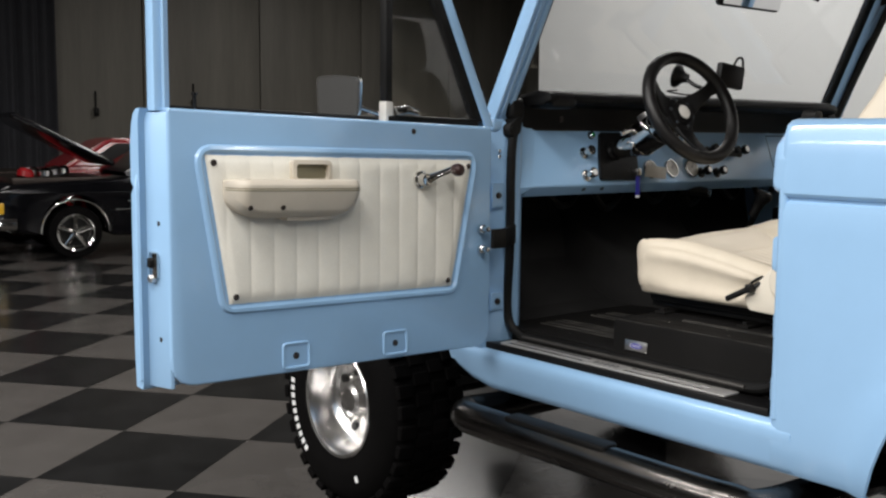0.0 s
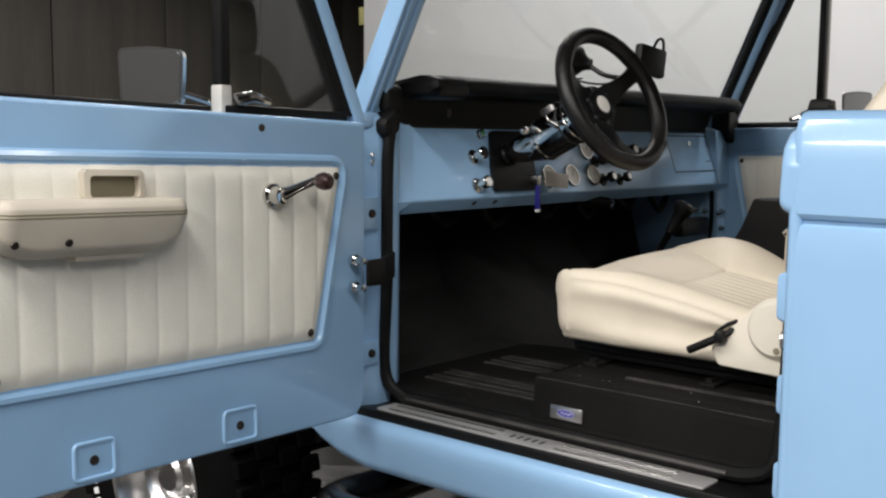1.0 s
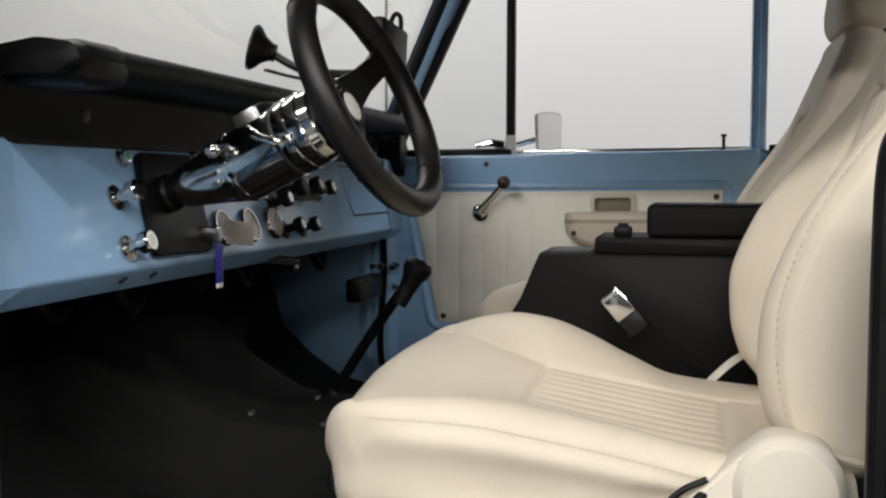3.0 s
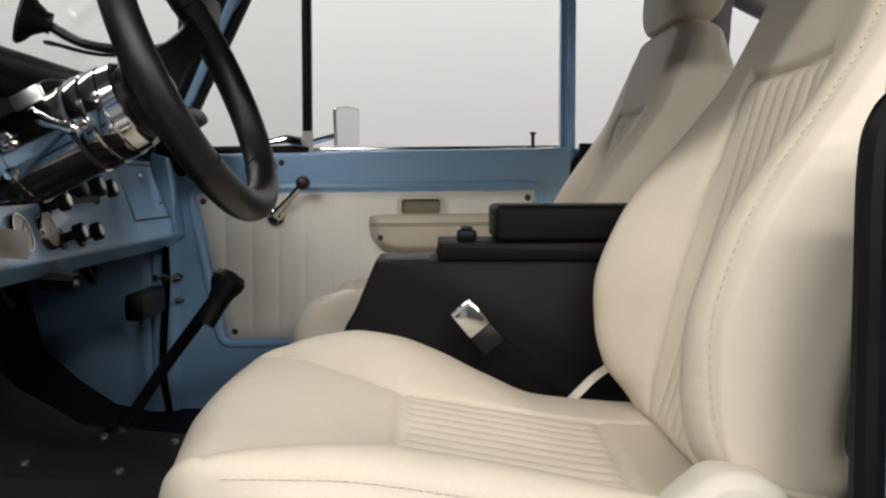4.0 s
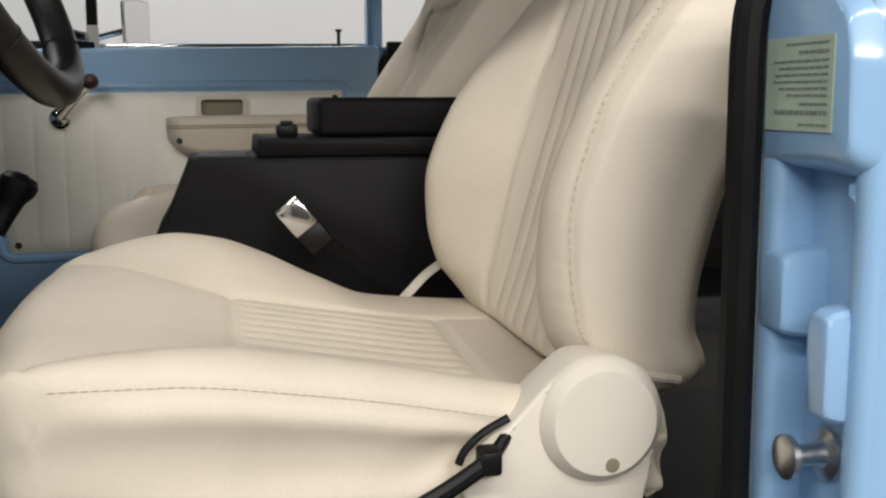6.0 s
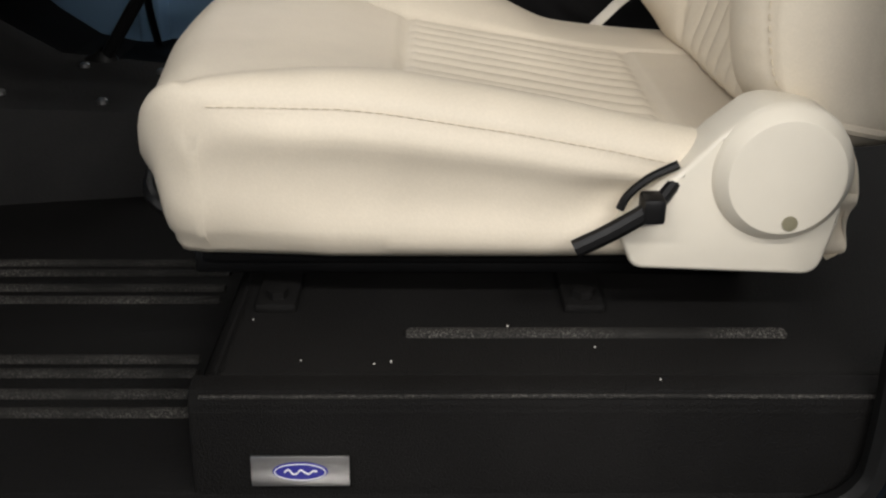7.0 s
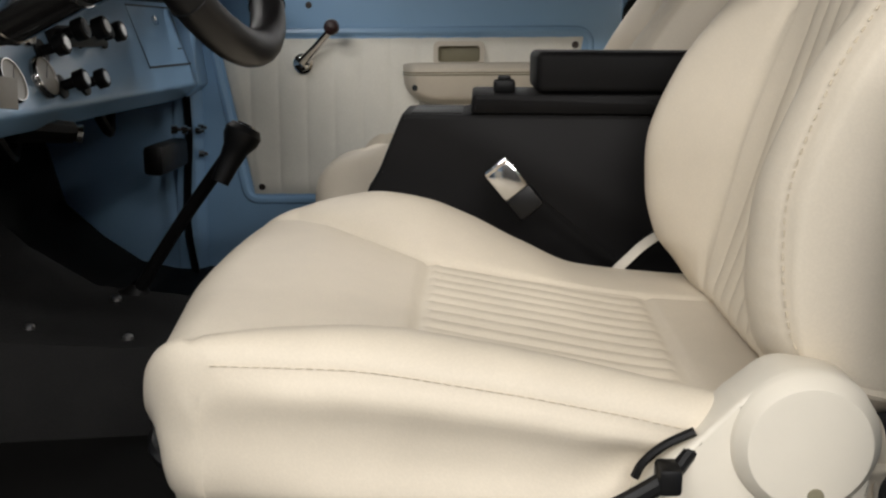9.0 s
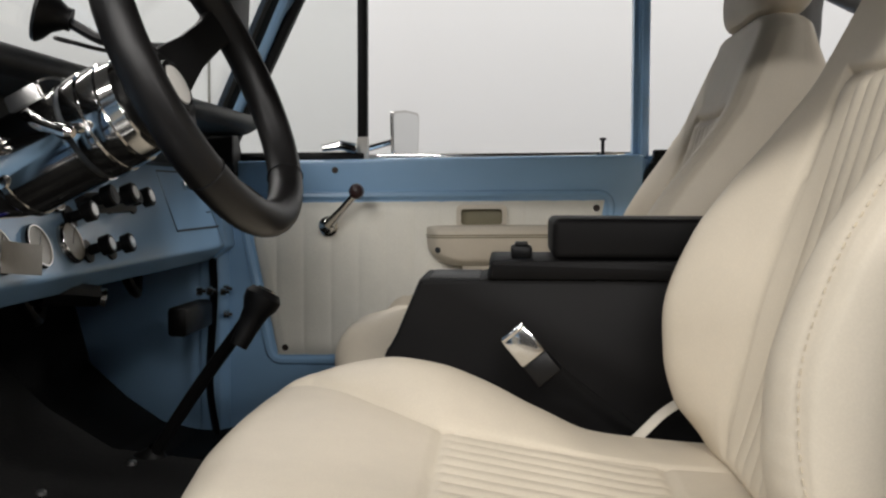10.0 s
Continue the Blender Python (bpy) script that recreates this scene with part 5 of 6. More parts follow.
def cushion():
    """Seat cushion about x = 0: a ribbed centre between two bolsters, a rounded nose and boxed, softly stuffed walls."""
    w_out, w_in, rear, floor_z = 0.250, 0.238, -0.79, 0.820
    r_out, r_in = 0.042, 0.034
    crown = [(-0.80, 0.880), (-0.68, 0.887), (-0.57, 0.904), (-0.47, 0.922), (-0.41, 0.934), (-0.36, 0.941), (-0.30, 0.941), (-0.25, 0.936)]
    edge = [(-0.80, 0.876), (-0.675, 0.891), (-0.615, 0.903), (-0.53, 0.918), (-0.43, 0.9305), (-0.33, 0.932)]
    lobe = [(-0.80, 0.002), (-0.68, 0.003), (-0.63, 0.003), (-0.57, 0.018), (-0.51, 0.037), (-0.47, 0.044), (-0.43, 0.041), (-0.36, 0.019), (-0.30, 0.003), (-0.25, 0.0)]

    def front(dx):
        if dx < 0:
            k, r, w, lean = -dx / w_out, r_out, w_out, 0.035 * (-dx / w_out) ** 1.25
        else:
            k, r, w, lean = dx / w_in, r_in, w_in, 0.022 * (dx / w_in) ** 3
        over = max(0.0, abs(dx) - (w - r))
        return -0.266 - lean - (r - math.sqrt(max(0.0, r * r - over * over)))

    def roll(d, r, h=0.0):
        return (h or r) * (1 - math.sqrt(max(0.0, 1 - (1 - min(1.0, d / r)) ** 2)))

    def top(dx, y):
        ahead = min(1.0, max(0.0, (y + 0.475) / 0.14))
        behind = min(1.0, max(0.0, (-0.50 - y) / 0.185))
        cr_in, cr_out = 0.098 + 0.090 * ahead ** 1.1 + 0.010 * behind, 0.120 + 0.088 * ahead + 0.034 * behind ** 1.6
        z = curve_at(crown, y) + 0.05 * max(-cr_out, min(cr_in, dx))
        if dx > cr_in:
            t = (dx - cr_in) / (w_in - cr_in)
            z += curve_at(lobe, y) * math.sin(math.pi / 2 * min(1.0, t * 1.5)) ** 0.85
        elif dx < -cr_out:
            t = (-dx - cr_out) / (w_out - cr_out)
            z += (curve_at(edge, y) + 0.0245 - z) * t * t * (3 - 2 * t) + 0.0052 * math.sin(math.pi * t) ** 0.6
        rib = min(1.0, max(0.0, (-0.480 - y) / 0.008)) * min(1.0, max(0.0, (y + 0.684) / 0.008))
        if -cr_out + 0.004 < dx < cr_in - 0.003:
            z += rib * (0.0033 * abs(math.sin(math.pi * (dx + 0.116) / 0.02344)) ** 0.55 - 0.0028)
        z -= 0.0034 * gauss(dx - cr_in, 0.0044) + 0.0034 * gauss(dx + cr_out, 0.0060)
        # the bolster's pad ends in a sewn arc at the front
        if dx < -0.19 and y > -0.37:
            z -= 0.0024 * gauss(math.hypot((dx + 0.236) / 1.25, y + 0.372) - 0.0365, 0.0034)
        if -cr_out < dx < cr_in:
            z -= 0.0040 * (gauss(y + 0.477, 0.0040) + gauss(y + 0.687, 0.0045))
        yf = front(dx)
        soft = 0.050 - (0.030 * (-dx / w_out) ** 3 if dx < 0 else 0.0)
        z -= roll(max(0.0, yf - y), soft)
        z -= roll(max(0.0, dx + w_out), 0.056, 0.029) if dx < 0 else roll(max(0.0, w_in - dx), 0.040)
        return z + 0.0013 * noise.noise(Vector((dx * 8, y * 8, 1.7))) + 0.0004 * noise.noise(Vector((dx * 34, y * 30, 5.7)))

    xs = [-(w_out - r_out) - r_out * math.sin(math.pi / 2 * (1 - k / 9)) for k in range(9)]
    xs += [-(w_out - r_out) + (w_out - r_out + w_in - r_in) * k / 140 for k in range(141)]
    xs += [w_in - r_in + r_in * math.sin(math.pi / 2 * (k + 1) / 9) for k in range(9)]
    n_y = 120
    bm = bmesh.new()
    grid = []
    for dx in xs:
        yf = front(dx)
        ys = [yf + (rear - yf) * (j / n_y) ** 1.5 for j in range(n_y + 1)]
        grid.append([bm.verts.new((dx, y, top(dx, y))) for y in ys])
    n_x = len(xs) - 1
    for i in range(n_x):
        for j in range(n_y):
            bm.faces.new((grid[i][j], grid[i + 1][j], grid[i + 1][j + 1], grid[i][j + 1]))
    loop = [grid[0][j] for j in range(n_y, 0, -1)] + [grid[i][0] for i in range(n_x + 1)] + [grid[n_x][j] for j in range(1, n_y + 1)] + [grid[i][n_y] for i in range(n_x - 1, 0, -1)]
    CUSHION_EDGE.append([(-w_out - 0.0002, y, curve_at(edge, y) - 0.0015) for y in (front(-w_out) - 0.004 - 0.36 * k / 40 for k in range(41))])
    n = len(loop)
    start = [v.co.copy() for v in loop]
    outward = []
    for k in range(n):
        d = start[(k + 2) % n] - start[k - 2]
        outward.append(Vector((-d.y, d.x, 0)).normalized())
    rings = [loop]
    steps = 18
    for q in range(1, steps + 1):
        f = q / steps
        ring = []
        for k in range(n):
            p, o = start[k], outward[k]
            fore = max(0.0, o.y) ** 2
            z = p.z + (floor_z - p.z) * f
            puff = 0.0060 * gauss(f - 0.14, 0.14) * min(1.0, f * 12) - 0.0022 * gauss(f - 0.50, 0.20) + 0.0030 * gauss(f - 0.80, 0.14) - 0.009 * max(0.0, (f - 0.86) / 0.14) ** 2
            tuck = 0.001 * math.sin(math.pi * min(1.0, f * 1.6)) - 0.046 * max(0.0, f - 0.10) ** 1.1 - 0.008 * max(0.0, (f - 0.82) / 0.18) ** 2
            back = min(1.0, max(0.0, (-0.315 - p.y) / 0.12))
            back = back * back * (3 - 2 * back)
            out = puff * (1 - fore) * (0.10 + 0.90 * back) + tuck * fore ** 2.5
            out -= 0.0009 * gauss((abs(o.y) - 0.42) / 0.16, 1.0) * math.sin(math.pi * f) if p.y > -0.36 else 0.0
            out -= 0.0042 * min(1.0, max(0.0, (-0.58 - p.y) / 0.09)) * (1 - fore)
            pull = gauss((p.y + 0.655) / 0.06, 1.0) * gauss((z - 0.872) / 0.022, 1.0)
            fold = 0.0022 * noise.noise(Vector((p.y * 9 + z * 7, z * 22, 3.3 + p.x))) + 0.0010 * math.sin((p.y * 60 + z * 85)) * gauss(p.y + 0.62, 0.06)
            out += (fold - 0.0042 * pull) * math.sin(math.pi * min(1.0, f)) * (1 - fore)
            out -= 0.016 * max(0.0, (f - 0.55) / 0.45) ** 2 * min(1.0, max(0.0, (p.y + 0.43) / 0.10)) * (1 - fore)
            out -= 0.0022 * gauss(f - 0.90, 0.025) * (1.0 if p.y > -0.47 else 0.0)
            ring.append(bm.verts.new((p.x + o.x * out, p.y + o.y * out, z)))
        rings.append(ring)
    for r0, r1 in zip(rings, rings[1:]):
        for k in range(n):
            bm.faces.new((r0[k], r0[(k + 1) % n], r1[(k + 1) % n], r1[k]))
    bm.faces.new(rings[-1])
    return bm


BACK_MID = [(0.87, -0.735), (0.90, -0.745), (0.94, -0.758), (1.04, -0.787), (1.16, -0.822), (1.27, -0.855), (1.37, -0.893)]
BACK_LOBE = [(0.87, 0.0), (0.90, 0.010), (0.94, 0.050), (0.99, 0.076), (1.05, 0.090), (1.11, 0.082), (1.16, 0.062), (1.22, 0.030), (1.27, 0.010), (1.37, 0.0)]
BACK_WIDTH = [(0.87, 0.208), (0.92, 0.222), (1.05, 0.226), (1.15, 0.222), (1.25, 0.210), (1.32, 0.200), (1.362, 0.190), (1.38, 0.174), (1.39, 0.150)]
BACK_THICK = [(0.87, 0.092), (0.92, 0.115), (1.1, 0.155), (1.25, 0.140), (1.36, 0.06), (1.39, 0.04)]


def seam_inset(z):
    """How far the stitched seam runs inside the backrest's edge."""
    return 0.0018 + 0.0162 * min(1.0, max(0.0, (z - 0.92) / 0.25))


def back_front(dx, z, w, lb, y0):
    """Depth of the backrest's front at a place: insert, lobes, edge."""
    a = abs(dx)
    t = min(1.0, max(0.0, (a - 0.085) / 0.10))
    y = y0 + lb * (1.0 if dx > 0 else 0.84) * t * t * (3 - 2 * t)
    return y - (max(0.0, a - (w - 0.045)) / 0.045) ** 2.4 * 0.022


def backrest():
    """Backrest about x = 0, as rings from the bottom up: front insert, deep bolsters, rounded back."""
    rings = []
    n_z, n_f, n_b = 120, 150, 26
    for j in range(n_z + 1):
        z = 0.887 + (1.388 - 0.887) * j / n_z
        y0, lb, w, th = (curve_at(t, z) for t in (BACK_MID, BACK_LOBE, BACK_WIDTH, BACK_THICK))
        e = min(1.0, (z - 0.887) / 0.026, (1.388 - z) / 0.03)
        e = math.sqrt(max(0.0, 1 - (1 - e) ** 2))
        w *= 0.92 + 0.08 * e
        ring = []
        for k in range(n_f + 1):
            dx = -w + 2 * w * k / n_f
            a = abs(dx)
            y = back_front(dx, z, w, lb, y0)
            head = 1.258 + 0.005 * (a / 0.11) ** 2
            inset = min(1.0, max(0.0, (z - 0.885) / 0.02)) * min(1.0, max(0.0, (head - z) / 0.006))
            if a < 0.112:
                y += inset * (0.0052 * abs(math.sin(math.pi * (dx + 0.112) / 0.0320)) ** 0.5 - 0.0042)
            y -= inset * 0.0045 * gauss(a - 0.116, 0.0045)
            y -= 0.0075 * gauss(z - head, 0.005) * (1 if a < 0.118 else 0)
            y -= 0.0017 * gauss(a - (w - seam_inset(z)), 0.0026) * min(1.0, max(0.0, (1.34 - z) / 0.08))
            y += 0.0004 * gauss(a - (w - seam_inset(z) - 0.010), 0.008) * math.sin(z * 420) * min(1.0, max(0.0, (1.2 - z) / 0.1))
            y += 0.0012 * noise.noise(Vector((dx * 8, z * 8, 4.4))) + 0.0004 * noise.noise(Vector((dx * 36, z * 30, 8.7)))
            ring.append((dx, y, z))
        yl = ring[-1][1]
        ys, flat = ring[0][1], 0.50 * th

        def wall(f):
            return w + 0.005 * math.sin(math.pi * f)

        for k in range(1, 25):
            ring.append((wall(k / 24), yl - flat * k / 24, z))
        for k in range(1, n_b):
            f = k / n_b
            a = math.pi * f
            ring.append((w * math.copysign(abs(math.cos(a)) ** 0.6, math.cos(a)), yl + (ys - yl) * f - flat - (th - flat) * math.sin(a) ** 0.75, z))
        for k in range(24, 0, -1):
            ring.append((-wall(k / 24), ys - flat * k / 24, z))
        yc = y0 - th * 0.5
        rings.append([(x, yc + (y - yc) * (0.7 + 0.3 * e), zz) for x, y, zz in ring])
    return loft(rings)


def headrest():
    rings = []
    for j in range(25):
        f = j / 24
        z = 1.392 + 0.165 * f
        e = math.sqrt(max(0.0, 1 - abs(2 * f - 1) ** 3.2))
        w, d = 0.136 * (0.80 + 0.2 * e), 0.052 * (0.42 + 0.58 * e)
        yc = -0.935 - 0.20 * (z - 1.4)
        ring = []
        for k in range(40):
            a = 2 * math.pi * k / 40
            c, s = math.cos(a), math.sin(a)
            ring.append((w * math.copysign(abs(c) ** 0.45, c), yc + d * math.copysign(abs(s) ** 0.6, s) - 0.004 * gauss(c, 0.1), z))
        rings.append(ring)
    return loft(rings)


def stitches(path, gap=0.0055, thick=0.0008):
    """Short thread stitches along a path."""
    bm = bmesh.new()
    pts = smooth_path(path, 40)
    run = 0.0
    for p, q in zip(pts, pts[1:]):
        run += (q - p).length
        if run > gap:
            run = 0.0
            d = (q - p).normalized()
            tube([p - d * 0.0021, p + d * 0.0021], thick, 6, bm=bm)
    return bm


def hub_cover():
    """Moulded recliner cover on the outer side: a flat foot with a round boss."""
    prof = rounded([(-0.625, 0.848), (-0.637, 0.821), (-0.765, 0.816), (-0.775, 0.858), (-0.774, 0.93), (-0.715, 0.938), (-0.688, 0.915), (-0.664, 0.890), (-0.640, 0.870)], [0.008, 0.012, 0.014, 0.03, 0.04, 0.03, 0.02, 0.02, 0.01], 5)
    return plate(prof, "x", -0.265, -0.222, 0.0035, 3)


def make_seat(at, side, lever, recline=0.0, slide=(0, 0, 0)):
    """side: 1 where the door is on the seat's left; slide: how far the cushion lies off its usual place."""
    m = Matrix.Translation((at, 0, 0)) @ Matrix.Diagonal((side, 1, 1, 1))
    seat = thing("car_seat", (at, -0.55, 0.775), "cream leather bucket seat with ribbed centre and stitched bolsters" if lever else "cream leather passenger bucket seat with a separate headrest", "car seat", "front seats")
    mc = Matrix.Translation(slide) @ m
    c = part("cushion", cushion(), IVORY, seat, m=mc, sharp=70)
    part("cushion_stitching", stitches(CUSHION_EDGE[0], 0.0068, 0.0005), THREAD, c, "tan seam stitches", m=mc)
    mb = m @ Matrix.Translation((0, -0.75, 0.87)) @ Matrix.Rotation(radians(-recline), 4, "X") @ Matrix.Translation((0, 0.75, -0.87))
    b = part("backrest", backrest(), IVORY, seat, m=mb, sharp=70)
    seam = []
    for k in range(18):
        z = 0.920 + (1.300 - 0.920) * k / 17
        y0, lb, w, th = (curve_at(t, z) for t in (BACK_MID, BACK_LOBE, BACK_WIDTH, BACK_THICK))
        edge = -(w - seam_inset(z))
        seam.append((edge, back_front(edge, z, w, lb, y0) + 0.0002, z))
    part("seam_stitching", stitches(seam, 0.0074, 0.0007), THREAD, b, "tan seam stitches", m=mb)
    part("bottom_piping", tube(smooth_path([(-0.205, -0.722, 0.922), (-0.221, -0.755, 0.916), (-0.223, -0.79, 0.908), (-0.216, -0.815, 0.902)], 5), 0.0045, 8), IVORY, b, m=mb)
    h = part("headrest", headrest(), IVORY, seat, m=mb)
    for x in (-0.045, 0.045):
        part("headrest_post", tube([(x, -0.925, 1.35), (x, -0.935, 1.41)], 0.006, 8), CHROME, h, m=mb)
    part("headrest_catch", tube([(-0.085, -0.975, 1.405), (-0.112, -1.000, 1.414), (-0.120, -1.006, 1.426)], [0.006, 0.007, 0.008], 8), BLACK, h, m=mb)
    cover = part("recliner_cover", hub_cover(), SHELL, seat, "cream moulded recliner cover", m=m)
    part("recliner_disc", lathe([(-0.004, 0.0478), (0.001, 0.0472), (0.004, 0.0455), (0.0100, 0.0405), (0.0117, 0.0388), (0.012, 0.037), (0.012, 0.0)], (-0.264, -0.732, 0.890), (-1, 0, 0), 48), SHELL, cover, m=m)
    # Flat disc whose dark olive paints the shade inside a cream hole.
    part("hole_shade_disc", lathe([(0, 0.0052), (0.0012, 0.0052), (0.0014, 0.0042), (0.0014, 0)], (-0.276, -0.737, 0.859), (-1, 0, 0), 14), POCKET, cover, m=m)
    part("recliner_lever", tube(smooth_path([(-0.255, -0.672, 0.888), (-0.262, -0.660, 0.880), (-0.270, -0.650, 0.871), (-0.276, -0.640, 0.866), (-0.280, -0.616, 0.853), (-0.280, -0.595, 0.842)], 4), [0.005] * 9 + [0.0066] * 12, 10), BLACK, seat, "black recliner lever", m=m)
    part("lever_block", box(-0.284, -0.262, -0.653, -0.638, 0.860, 0.878, 0.003), BLACK, seat, m=m)
    part("lever_slot", tube(smooth_path([(-0.258, -0.664, 0.894), (-0.258, -0.645, 0.884), (-0.258, -0.632, 0.872), (-0.258, -0.627, 0.862)], 5), 0.0032, 8), BLACK, seat, m=m)
    for s in (-1, 1):
        part("seat_rail", box(s * 0.19, s * 0.16, -0.75, -0.32, 0.783, 0.802, 0.003), BLACK, seat, m=m)
        part("seat_frame", box(s * 0.21, s * 0.14, -0.76, -0.33, 0.800, 0.832, 0.004), BLACK, seat, m=m)
        for y in (-0.388, -0.610):
            part("seat_foot", box(s * 0.246, s * 0.15, y - 0.015, y + 0.015, 0.776, 0.784, 0.003), LINER, seat, m=m)
            part("foot_bolt", lathe([(0, 0.008), (0.006, 0.008), (0.007, 0)], (s * 0.232, y, 0.784), (0, 0, 1), 6), LINER, seat, m=m)
    part("slide_handle", tube(smooth_path([(-0.19, -0.36, 0.80), (-0.19, -0.31, 0.83), (-0.16, -0.285, 0.845), (0.0, -0.275, 0.845)], 5), 0.006, 8), BLACK, seat, m=m)
    return seat


make_seat(-0.352, 1, True)
make_seat(0.352, -1, False, 2.2, (0, -0.026, 0.025))

# ---------------------------------------------------------------- centre console
con = thing("centre_console", (0, -0.6, 0.78), "black vinyl centre console with a padded armrest", "console")
prof = [(-0.325, 0.79), (-0.394, 0.948), (-0.400, 0.969), (-0.412, 0.990), (-0.438, 1.053), (-0.512, 1.053), (-0.520, 1.058), (-1.0, 1.056), (-1.0, 0.776), (-0.325, 0.776)]
part("console_body", plate(rounded(prof, [0.006, 0.004, 0.004, 0.004, 0.006, 0, 0, 0, 0, 0], 2), "x", -0.068, 0.085, 0.005, 2), CONSOLE, con)
part("console_tray", box(-0.056, 0.070, -0.506, -0.448, 1.0515, 1.0545, 0.001), BLACK, con)
part("console_lip", plate(rounded([(-0.515, 1.054), (-0.518, 1.076), (-1.0, 1.078), (-1.0, 1.054)], 0.004, 2), "x", -0.077, 0.095, 0.005, 2), CONSOLE, con)
part("armrest_pad", box(-0.071, 0.088, -0.98, -0.588, 1.077, 1.123, 0.008, 3), CONSOLE, con, "padded black armrest")
part("tray_latch", box(-0.045, -0.015, -0.566, -0.541, 1.075, 1.091, 0.004), BLACK, con, "black lid latch")
part("tray_latch", box(-0.040, -0.020, -0.561, -0.546, 1.089, 1.095, 0.002), BLACK, con)
# seat belt buckle against the console
bk = thing("seat_belt_buckle", (-0.12, -0.55, 0.98), "chrome seat belt buckle on a black strap beside the console", "seat belt")
BM = Matrix.Translation((-0.128, -0.556, 0.988)) @ Matrix.Rotation(radians(-6), 4, "Z") @ Matrix.Rotation(radians(-40), 4, "X")
part("buckle_face", box(-0.009, 0.009, -0.016, 0.016, -0.018, 0.020, 0.004), CHROME, bk, m=BM)
part("buckle_lip", box(-0.011, 0.007, -0.015, 0.015, 0.015, 0.022, 0.003), CHROME, bk, m=BM)
part("buckle_back", box(-0.008, 0.010, -0.016, 0.016, -0.045, -0.017, 0.004), BLACK, bk, m=BM)
st = []
for y, z, w in ((-0.598, 0.959, 0.017), (-0.64, 0.925, 0.019), (-0.68, 0.895, 0.02), (-0.72, 0.86, 0.02)):
    d = Vector((0, 0.62, 0.78))
    st.append([(-0.112, y + d.y * w, z - 0.0 + d.z * w * 0.9), (-0.108, y + d.y * w, z + d.z * w * 0.9), (-0.108, y - d.y * w, z - d.z * w * 0.9), (-0.112, y - d.y * w, z - d.z * w * 0.9)])
part("belt_strap", loft(st), BELT, bk)
part("belt_loop", tube(smooth_path([(-0.140, -0.672, 0.890), (-0.142, -0.686, 0.905), (-0.138, -0.704, 0.921), (-0.130, -0.730, 0.936)], 5), 0.0055, 8, flat=0.25), BELTIVORY, bk, "cream belt end")
# rear bench, seen past the front seat
rear = thing("rear_seat", (0, -1.75, 0.775), "cream leather rear bench with low headrests", "car seat")
part("rear_cushion", box(-0.52, 0.52, -1.95, -1.50, 0.78, 0.93, 0.045, 4), IVORY, rear)
part("rear_backrest", box(-0.52, 0.52, -2.08, -1.95, 0.90, 1.22, 0.045, 4), IVORY, rear)
for x in (-0.27, 0.27):
    part("rear_headrest", box(x - 0.11, x + 0.11, -2.06, -1.97, 1.22, 1.36, 0.035, 4), IVORY, rear)


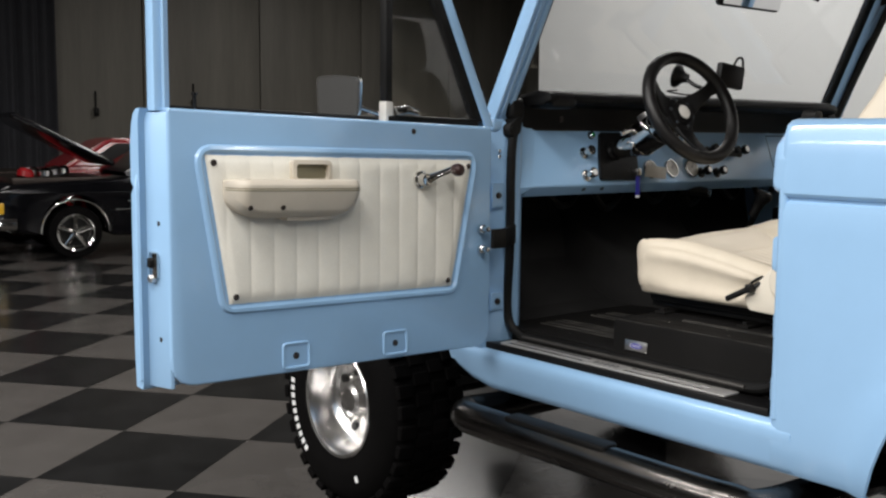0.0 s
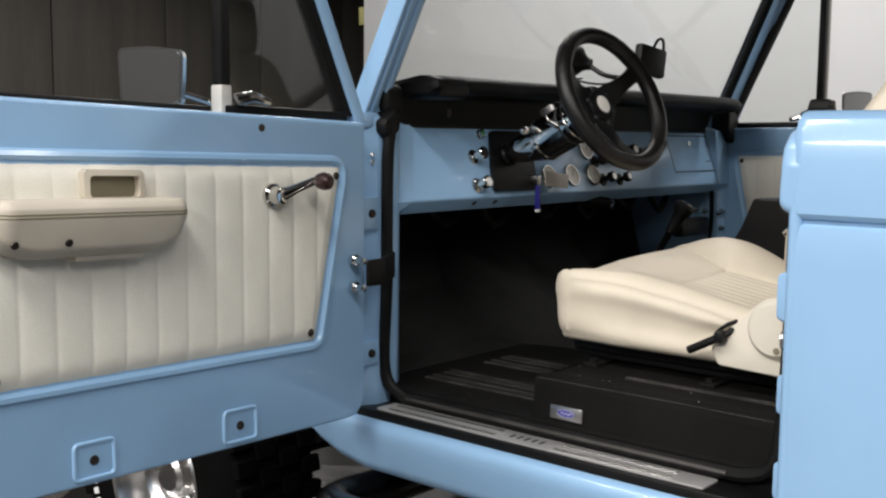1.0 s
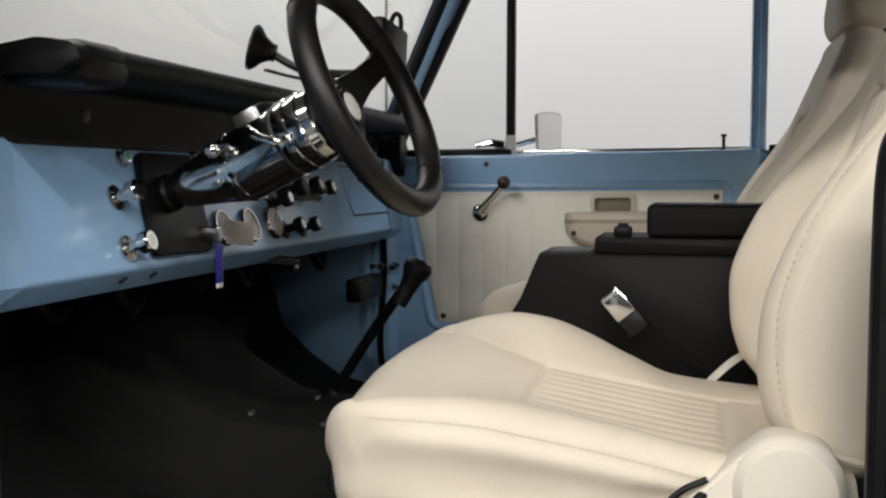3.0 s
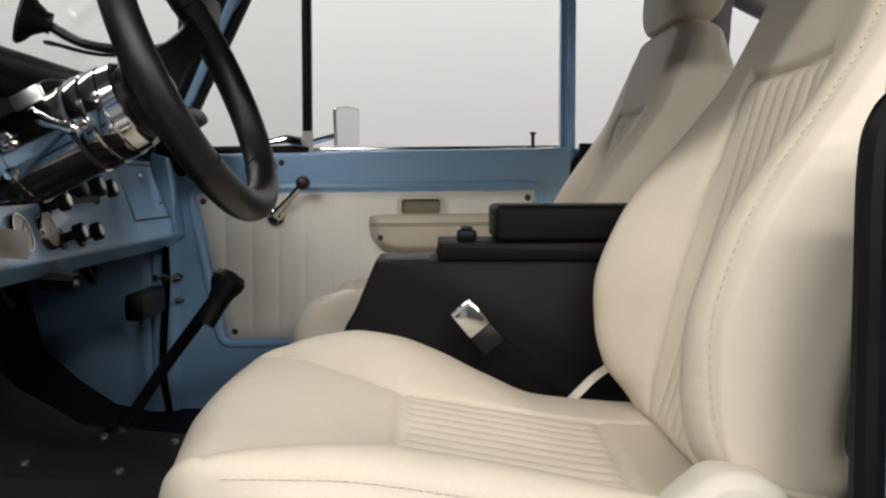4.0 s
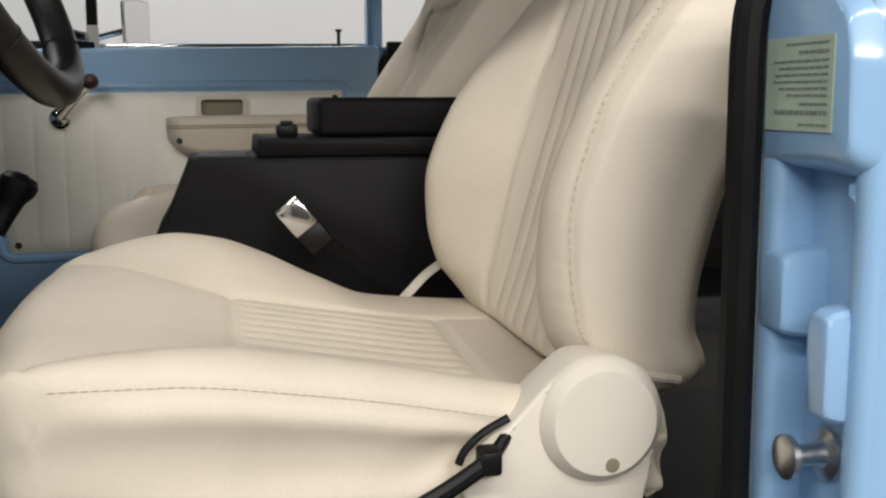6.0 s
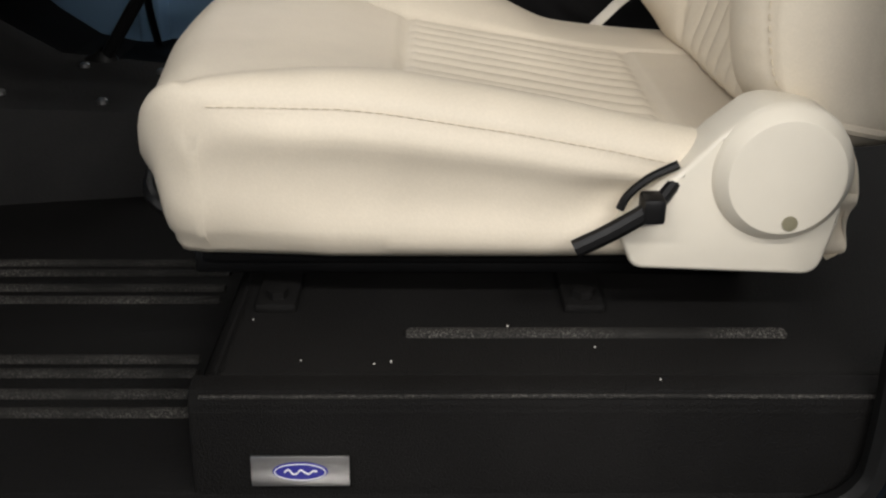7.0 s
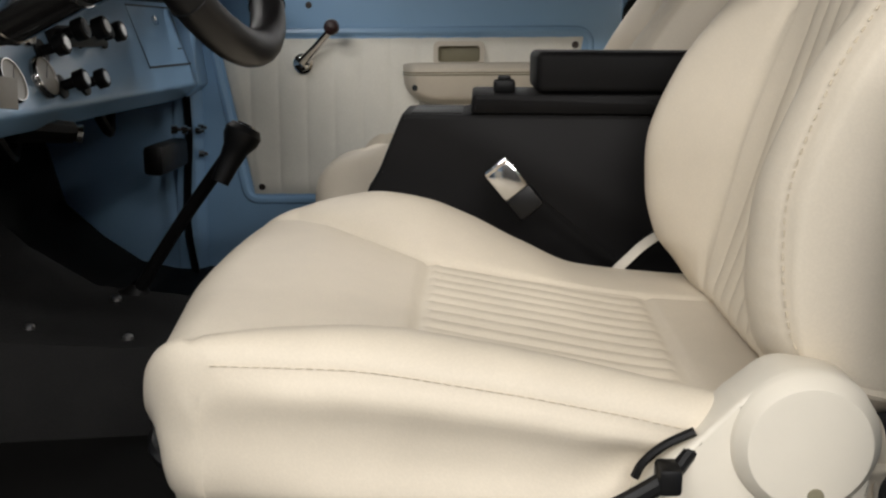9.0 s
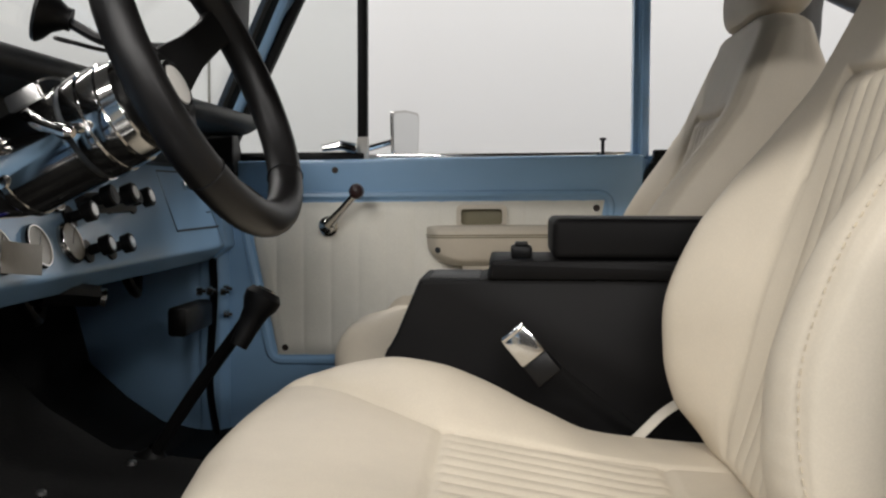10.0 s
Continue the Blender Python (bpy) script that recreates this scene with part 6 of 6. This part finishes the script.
# ---------------------------------------------------------------- parked cars in the hall
def parked_car(at, turn, paint, label, hood_up):
    car = thing("parked_car", at, label, "car")
    m = Matrix.Translation(at) @ Matrix.Rotation(radians(turn), 4, "Z") @ Matrix.Scale(0.70, 4)
    mt = m @ Matrix.Diagonal((1, 1, 1.09, 1))
    # outline of the side, nose at -x
    side = [(-2.35, 0.38), (-2.42, 0.55), (-2.38, 0.78), (-2.2, 0.86), (-0.95, 0.92), (-0.75, 0.95), (1.0, 0.97), (2.2, 0.92), (2.4, 0.80), (2.42, 0.5), (2.3, 0.34)]
    low = [(2.1, 0.27), (1.92, 0.27)] + [(1.5 + 0.40 * math.cos(a), 0.33 + 0.40 * math.sin(a)) for a in (math.pi * k / 10 for k in range(11))] + [(1.08, 0.25), (-1.0, 0.25)] + \
          [(-1.45 + 0.40 * math.cos(a), 0.33 + 0.40 * math.sin(a)) for a in (math.pi * k / 10 for k in range(11))] + [(-1.9, 0.28)]
    part("body", plate(side + low, "y", -0.9, 0.9, 0.03, 3), paint, car, m=mt)
    cabin = []
    for f in (0.0, 1.0):
        w = 0.80 - 0.16 * f
        xs = (-0.85 + 0.75 * f, 1.75 - 0.75 * f)
        cabin.append([(xs[0], -w, 0.95 + 0.42 * f), (xs[1], -w, 0.95 + 0.42 * f), (xs[1], w, 0.95 + 0.42 * f), (xs[0], w, 0.95 + 0.42 * f)])
    roof = loft(cabin)
    bmesh.ops.bevel(roof, geom=list(roof.edges), offset=0.06, segments=3, affect="EDGES")
    part("cabin", roof, paint, car, m=mt)
    for s in (-1, 1):
        part("side_glass", plate(rounded([(-0.55, 1.0), (1.35, 1.0), (0.9, 1.30), (-0.02, 1.30)], 0.05), "y", s * 0.765, s * 0.745, 0.004), BLACK, car, m=mt)
        for x in (-1.45, 1.5):
            c = (x, s * 0.80, 0.33)
            w = part("wheel", lathe([(-0.10, 0.23), (-0.10, 0.32), (-0.07, 0.33), (0.07, 0.33), (0.10, 0.32), (0.105, 0.235), (0.08, 0.232)], c, (0, s, 0), 32), TYRE, car, m=m)
            part("rim", lathe([(0.10, 0.236), (0.108, 0.230), (0.10, 0.215), (0.05, 0.205), (0.03, 0.19), (0.03, 0.18)], c, (0, s, 0), 32), CHROME, w, m=m)
            part("rim_back", lathe([(0.0, 0.21), (0.01, 0.21), (0.01, 0)], c, (0, s, 0), 24), BLACK, w, m=m)
            for k in range(5):
                a = 2 * math.pi * k / 5 + 0.3
                d = Vector((math.cos(a), 0, math.sin(a)))
                p = Vector(c) + Vector((0, s * 0.07, 0))
                part("rim_spoke", tube([p + d * 0.03, p + d * 0.21], [0.042, 0.036], 8, flat=0.5), CHROME, w, m=m)
            part("rim_cap", lathe([(0.05, 0.055), (0.09, 0.05), (0.095, 0)], c, (0, s, 0), 16), CHROME, w, m=m)
            arch = [(x + 0.415 * math.cos(a), s * 0.905, 0.33 + 0.415 * math.sin(a)) for a in (math.pi * k / 16 for k in range(17))]
            part("arch_trim", tube(arch, 0.014, 6), CHROME, car, m=m)
        part("side_moulding", box(-0.95, 2.2, s * 0.9, s * 0.912, 0.60, 0.615, 0.003), CHROME, car, m=m)
        part("side_vent", box(-0.80, -0.45, s * 0.9, s * 0.908, 0.70, 0.72, 0.002), CHROME, car, m=m)
        part("corner_lamp", box(-2.40, -2.28, s * 0.84, s * 0.915, 0.58, 0.72, 0.02), AMBER, car, m=m)
    part("front_bumper", tube(smooth_path([(-2.15, -0.93, 0.46), (-2.45, -0.88, 0.46), (-2.50, -0.5, 0.46), (-2.52, 0, 0.46), (-2.50, 0.5, 0.46), (-2.45, 0.88, 0.46), (-2.15, 0.93, 0.46)], 5), 0.075, 10), CHROME, car, m=m)
    part("engine_bay", box(-2.15, -1.0, -0.72, 0.72, 0.86, 0.93, 0.01), SCREW, car, m=mt)
    if hood_up:
        hood = plate(rounded([(-2.3, -0.80), (-0.95, -0.86), (-0.95, 0.86), (-2.3, 0.80)], 0.06), "z", 0.0, 0.07, 0.03)
        part("raised_hood", hood, paint, car, "raised hood", m=mt @ Matrix.Translation((-0.95, 0, 1.05)) @ Matrix.Rotation(radians(25), 4, "Y") @ Matrix.Translation((0.95, 0, 0)))
        for k in range(9):
            x, y = random.uniform(-2.0, -1.2), random.uniform(-0.6, 0.6)
            part("engine_part", lathe([(0, 0.10), (0.06, 0.11), (0.10, 0.08), (0.11, 0)], (x, y, 0.92), (random.uniform(-0.3, 0.3), 0.2, 1), 14), (CHROME, CARRED, STEEL)[k % 3], car, m=mt)
    return car


parked_car((1.84, 7.70, GROUND), -8, CARBLACK, "black coupe with its hood raised and chrome wheels", True)
parked_car((1.85, 9.35, GROUND), -8, CARRED, "red coupe parked behind the black one", False)

# ---------------------------------------------------------------- floor tiles
floor = part("floor", box(-9.2, 14.2, -9.2, 13.4, GROUND - 0.1, GROUND - 0.004), DARKTILE)
tagged(floor, "black and grey checkered glossy tile floor", "floor", kind="structure")
TILE, TILE_B, TURN_DEG = 0.56, 0.495, 38.5
TILE_ORIGIN = Vector((-1.002, 1.794, 0))


def tile_mesh(name, material):
    me = bpy.data.meshes.new(name)
    bm = box(-TILE / 2 + 0.0008, TILE / 2 - 0.0008, -TILE_B / 2 + 0.0008, TILE_B / 2 - 0.0008, -0.006, 0.0)
    bm.to_mesh(me)
    bm.free()
    me.materials.append(material)
    return me


tiles = (tile_mesh("tile_dark", DARKTILE), tile_mesh("tile_grey", GREYTILE))
rest = (bmesh.new(), bmesh.new())
turn = Matrix.Rotation(radians(TURN_DEG), 4, "Z")
near = 0
for i in range(-26, 27):
    for j in range(-26, 27):
        p = TILE_ORIGIN + turn @ Vector(((i + 0.5) * TILE, (j + 0.5) * TILE_B, 0))
        if not (-9 < p.x < 13.5 and -9 < p.y < 13):
            continue
        p.z = GROUND + random.uniform(-0.0006, 0.0006)
        k = (i + j) % 2
        if -3.6 < p.x < 2.2 and -1.5 < p.y < 9.0 and near < 290:
            near += 1
            ob = new("tile", tiles[k])
            ob.parent = floor
            ob.matrix_basis = Matrix.Translation(p) @ turn
        else:
            b = box(-TILE / 2 + 0.0008, TILE / 2 - 0.0008, -TILE_B / 2 + 0.0008, TILE_B / 2 - 0.0008, -0.006, 0.0)
            b.transform(Matrix.Translation(p) @ turn)
            vs = [rest[k].verts.new(v.co) for v in b.verts]
            b.verts.index_update()
            for f in b.faces:
                rest[k].faces.new([vs[v.index] for v in f.verts])
            b.free()
for bm, mat_, lab in ((rest[0], DARKTILE, "black glossy floor tiles"), (rest[1], GREYTILE, "grey glossy floor tiles")):
    tagged(part("far_tiles", bm, mat_, floor, lab, normals=False), kind="stuff")

# ---------------------------------------------------------------- true size
for ob in list(scene.objects):
    if ob.parent is None and ob.type != "CAMERA":
        ob.matrix_basis = Matrix.Scale(SCALE, 4) @ ob.matrix_basis
        if ob.type == "LIGHT":
            ob.data.energy *= SCALE ** 2
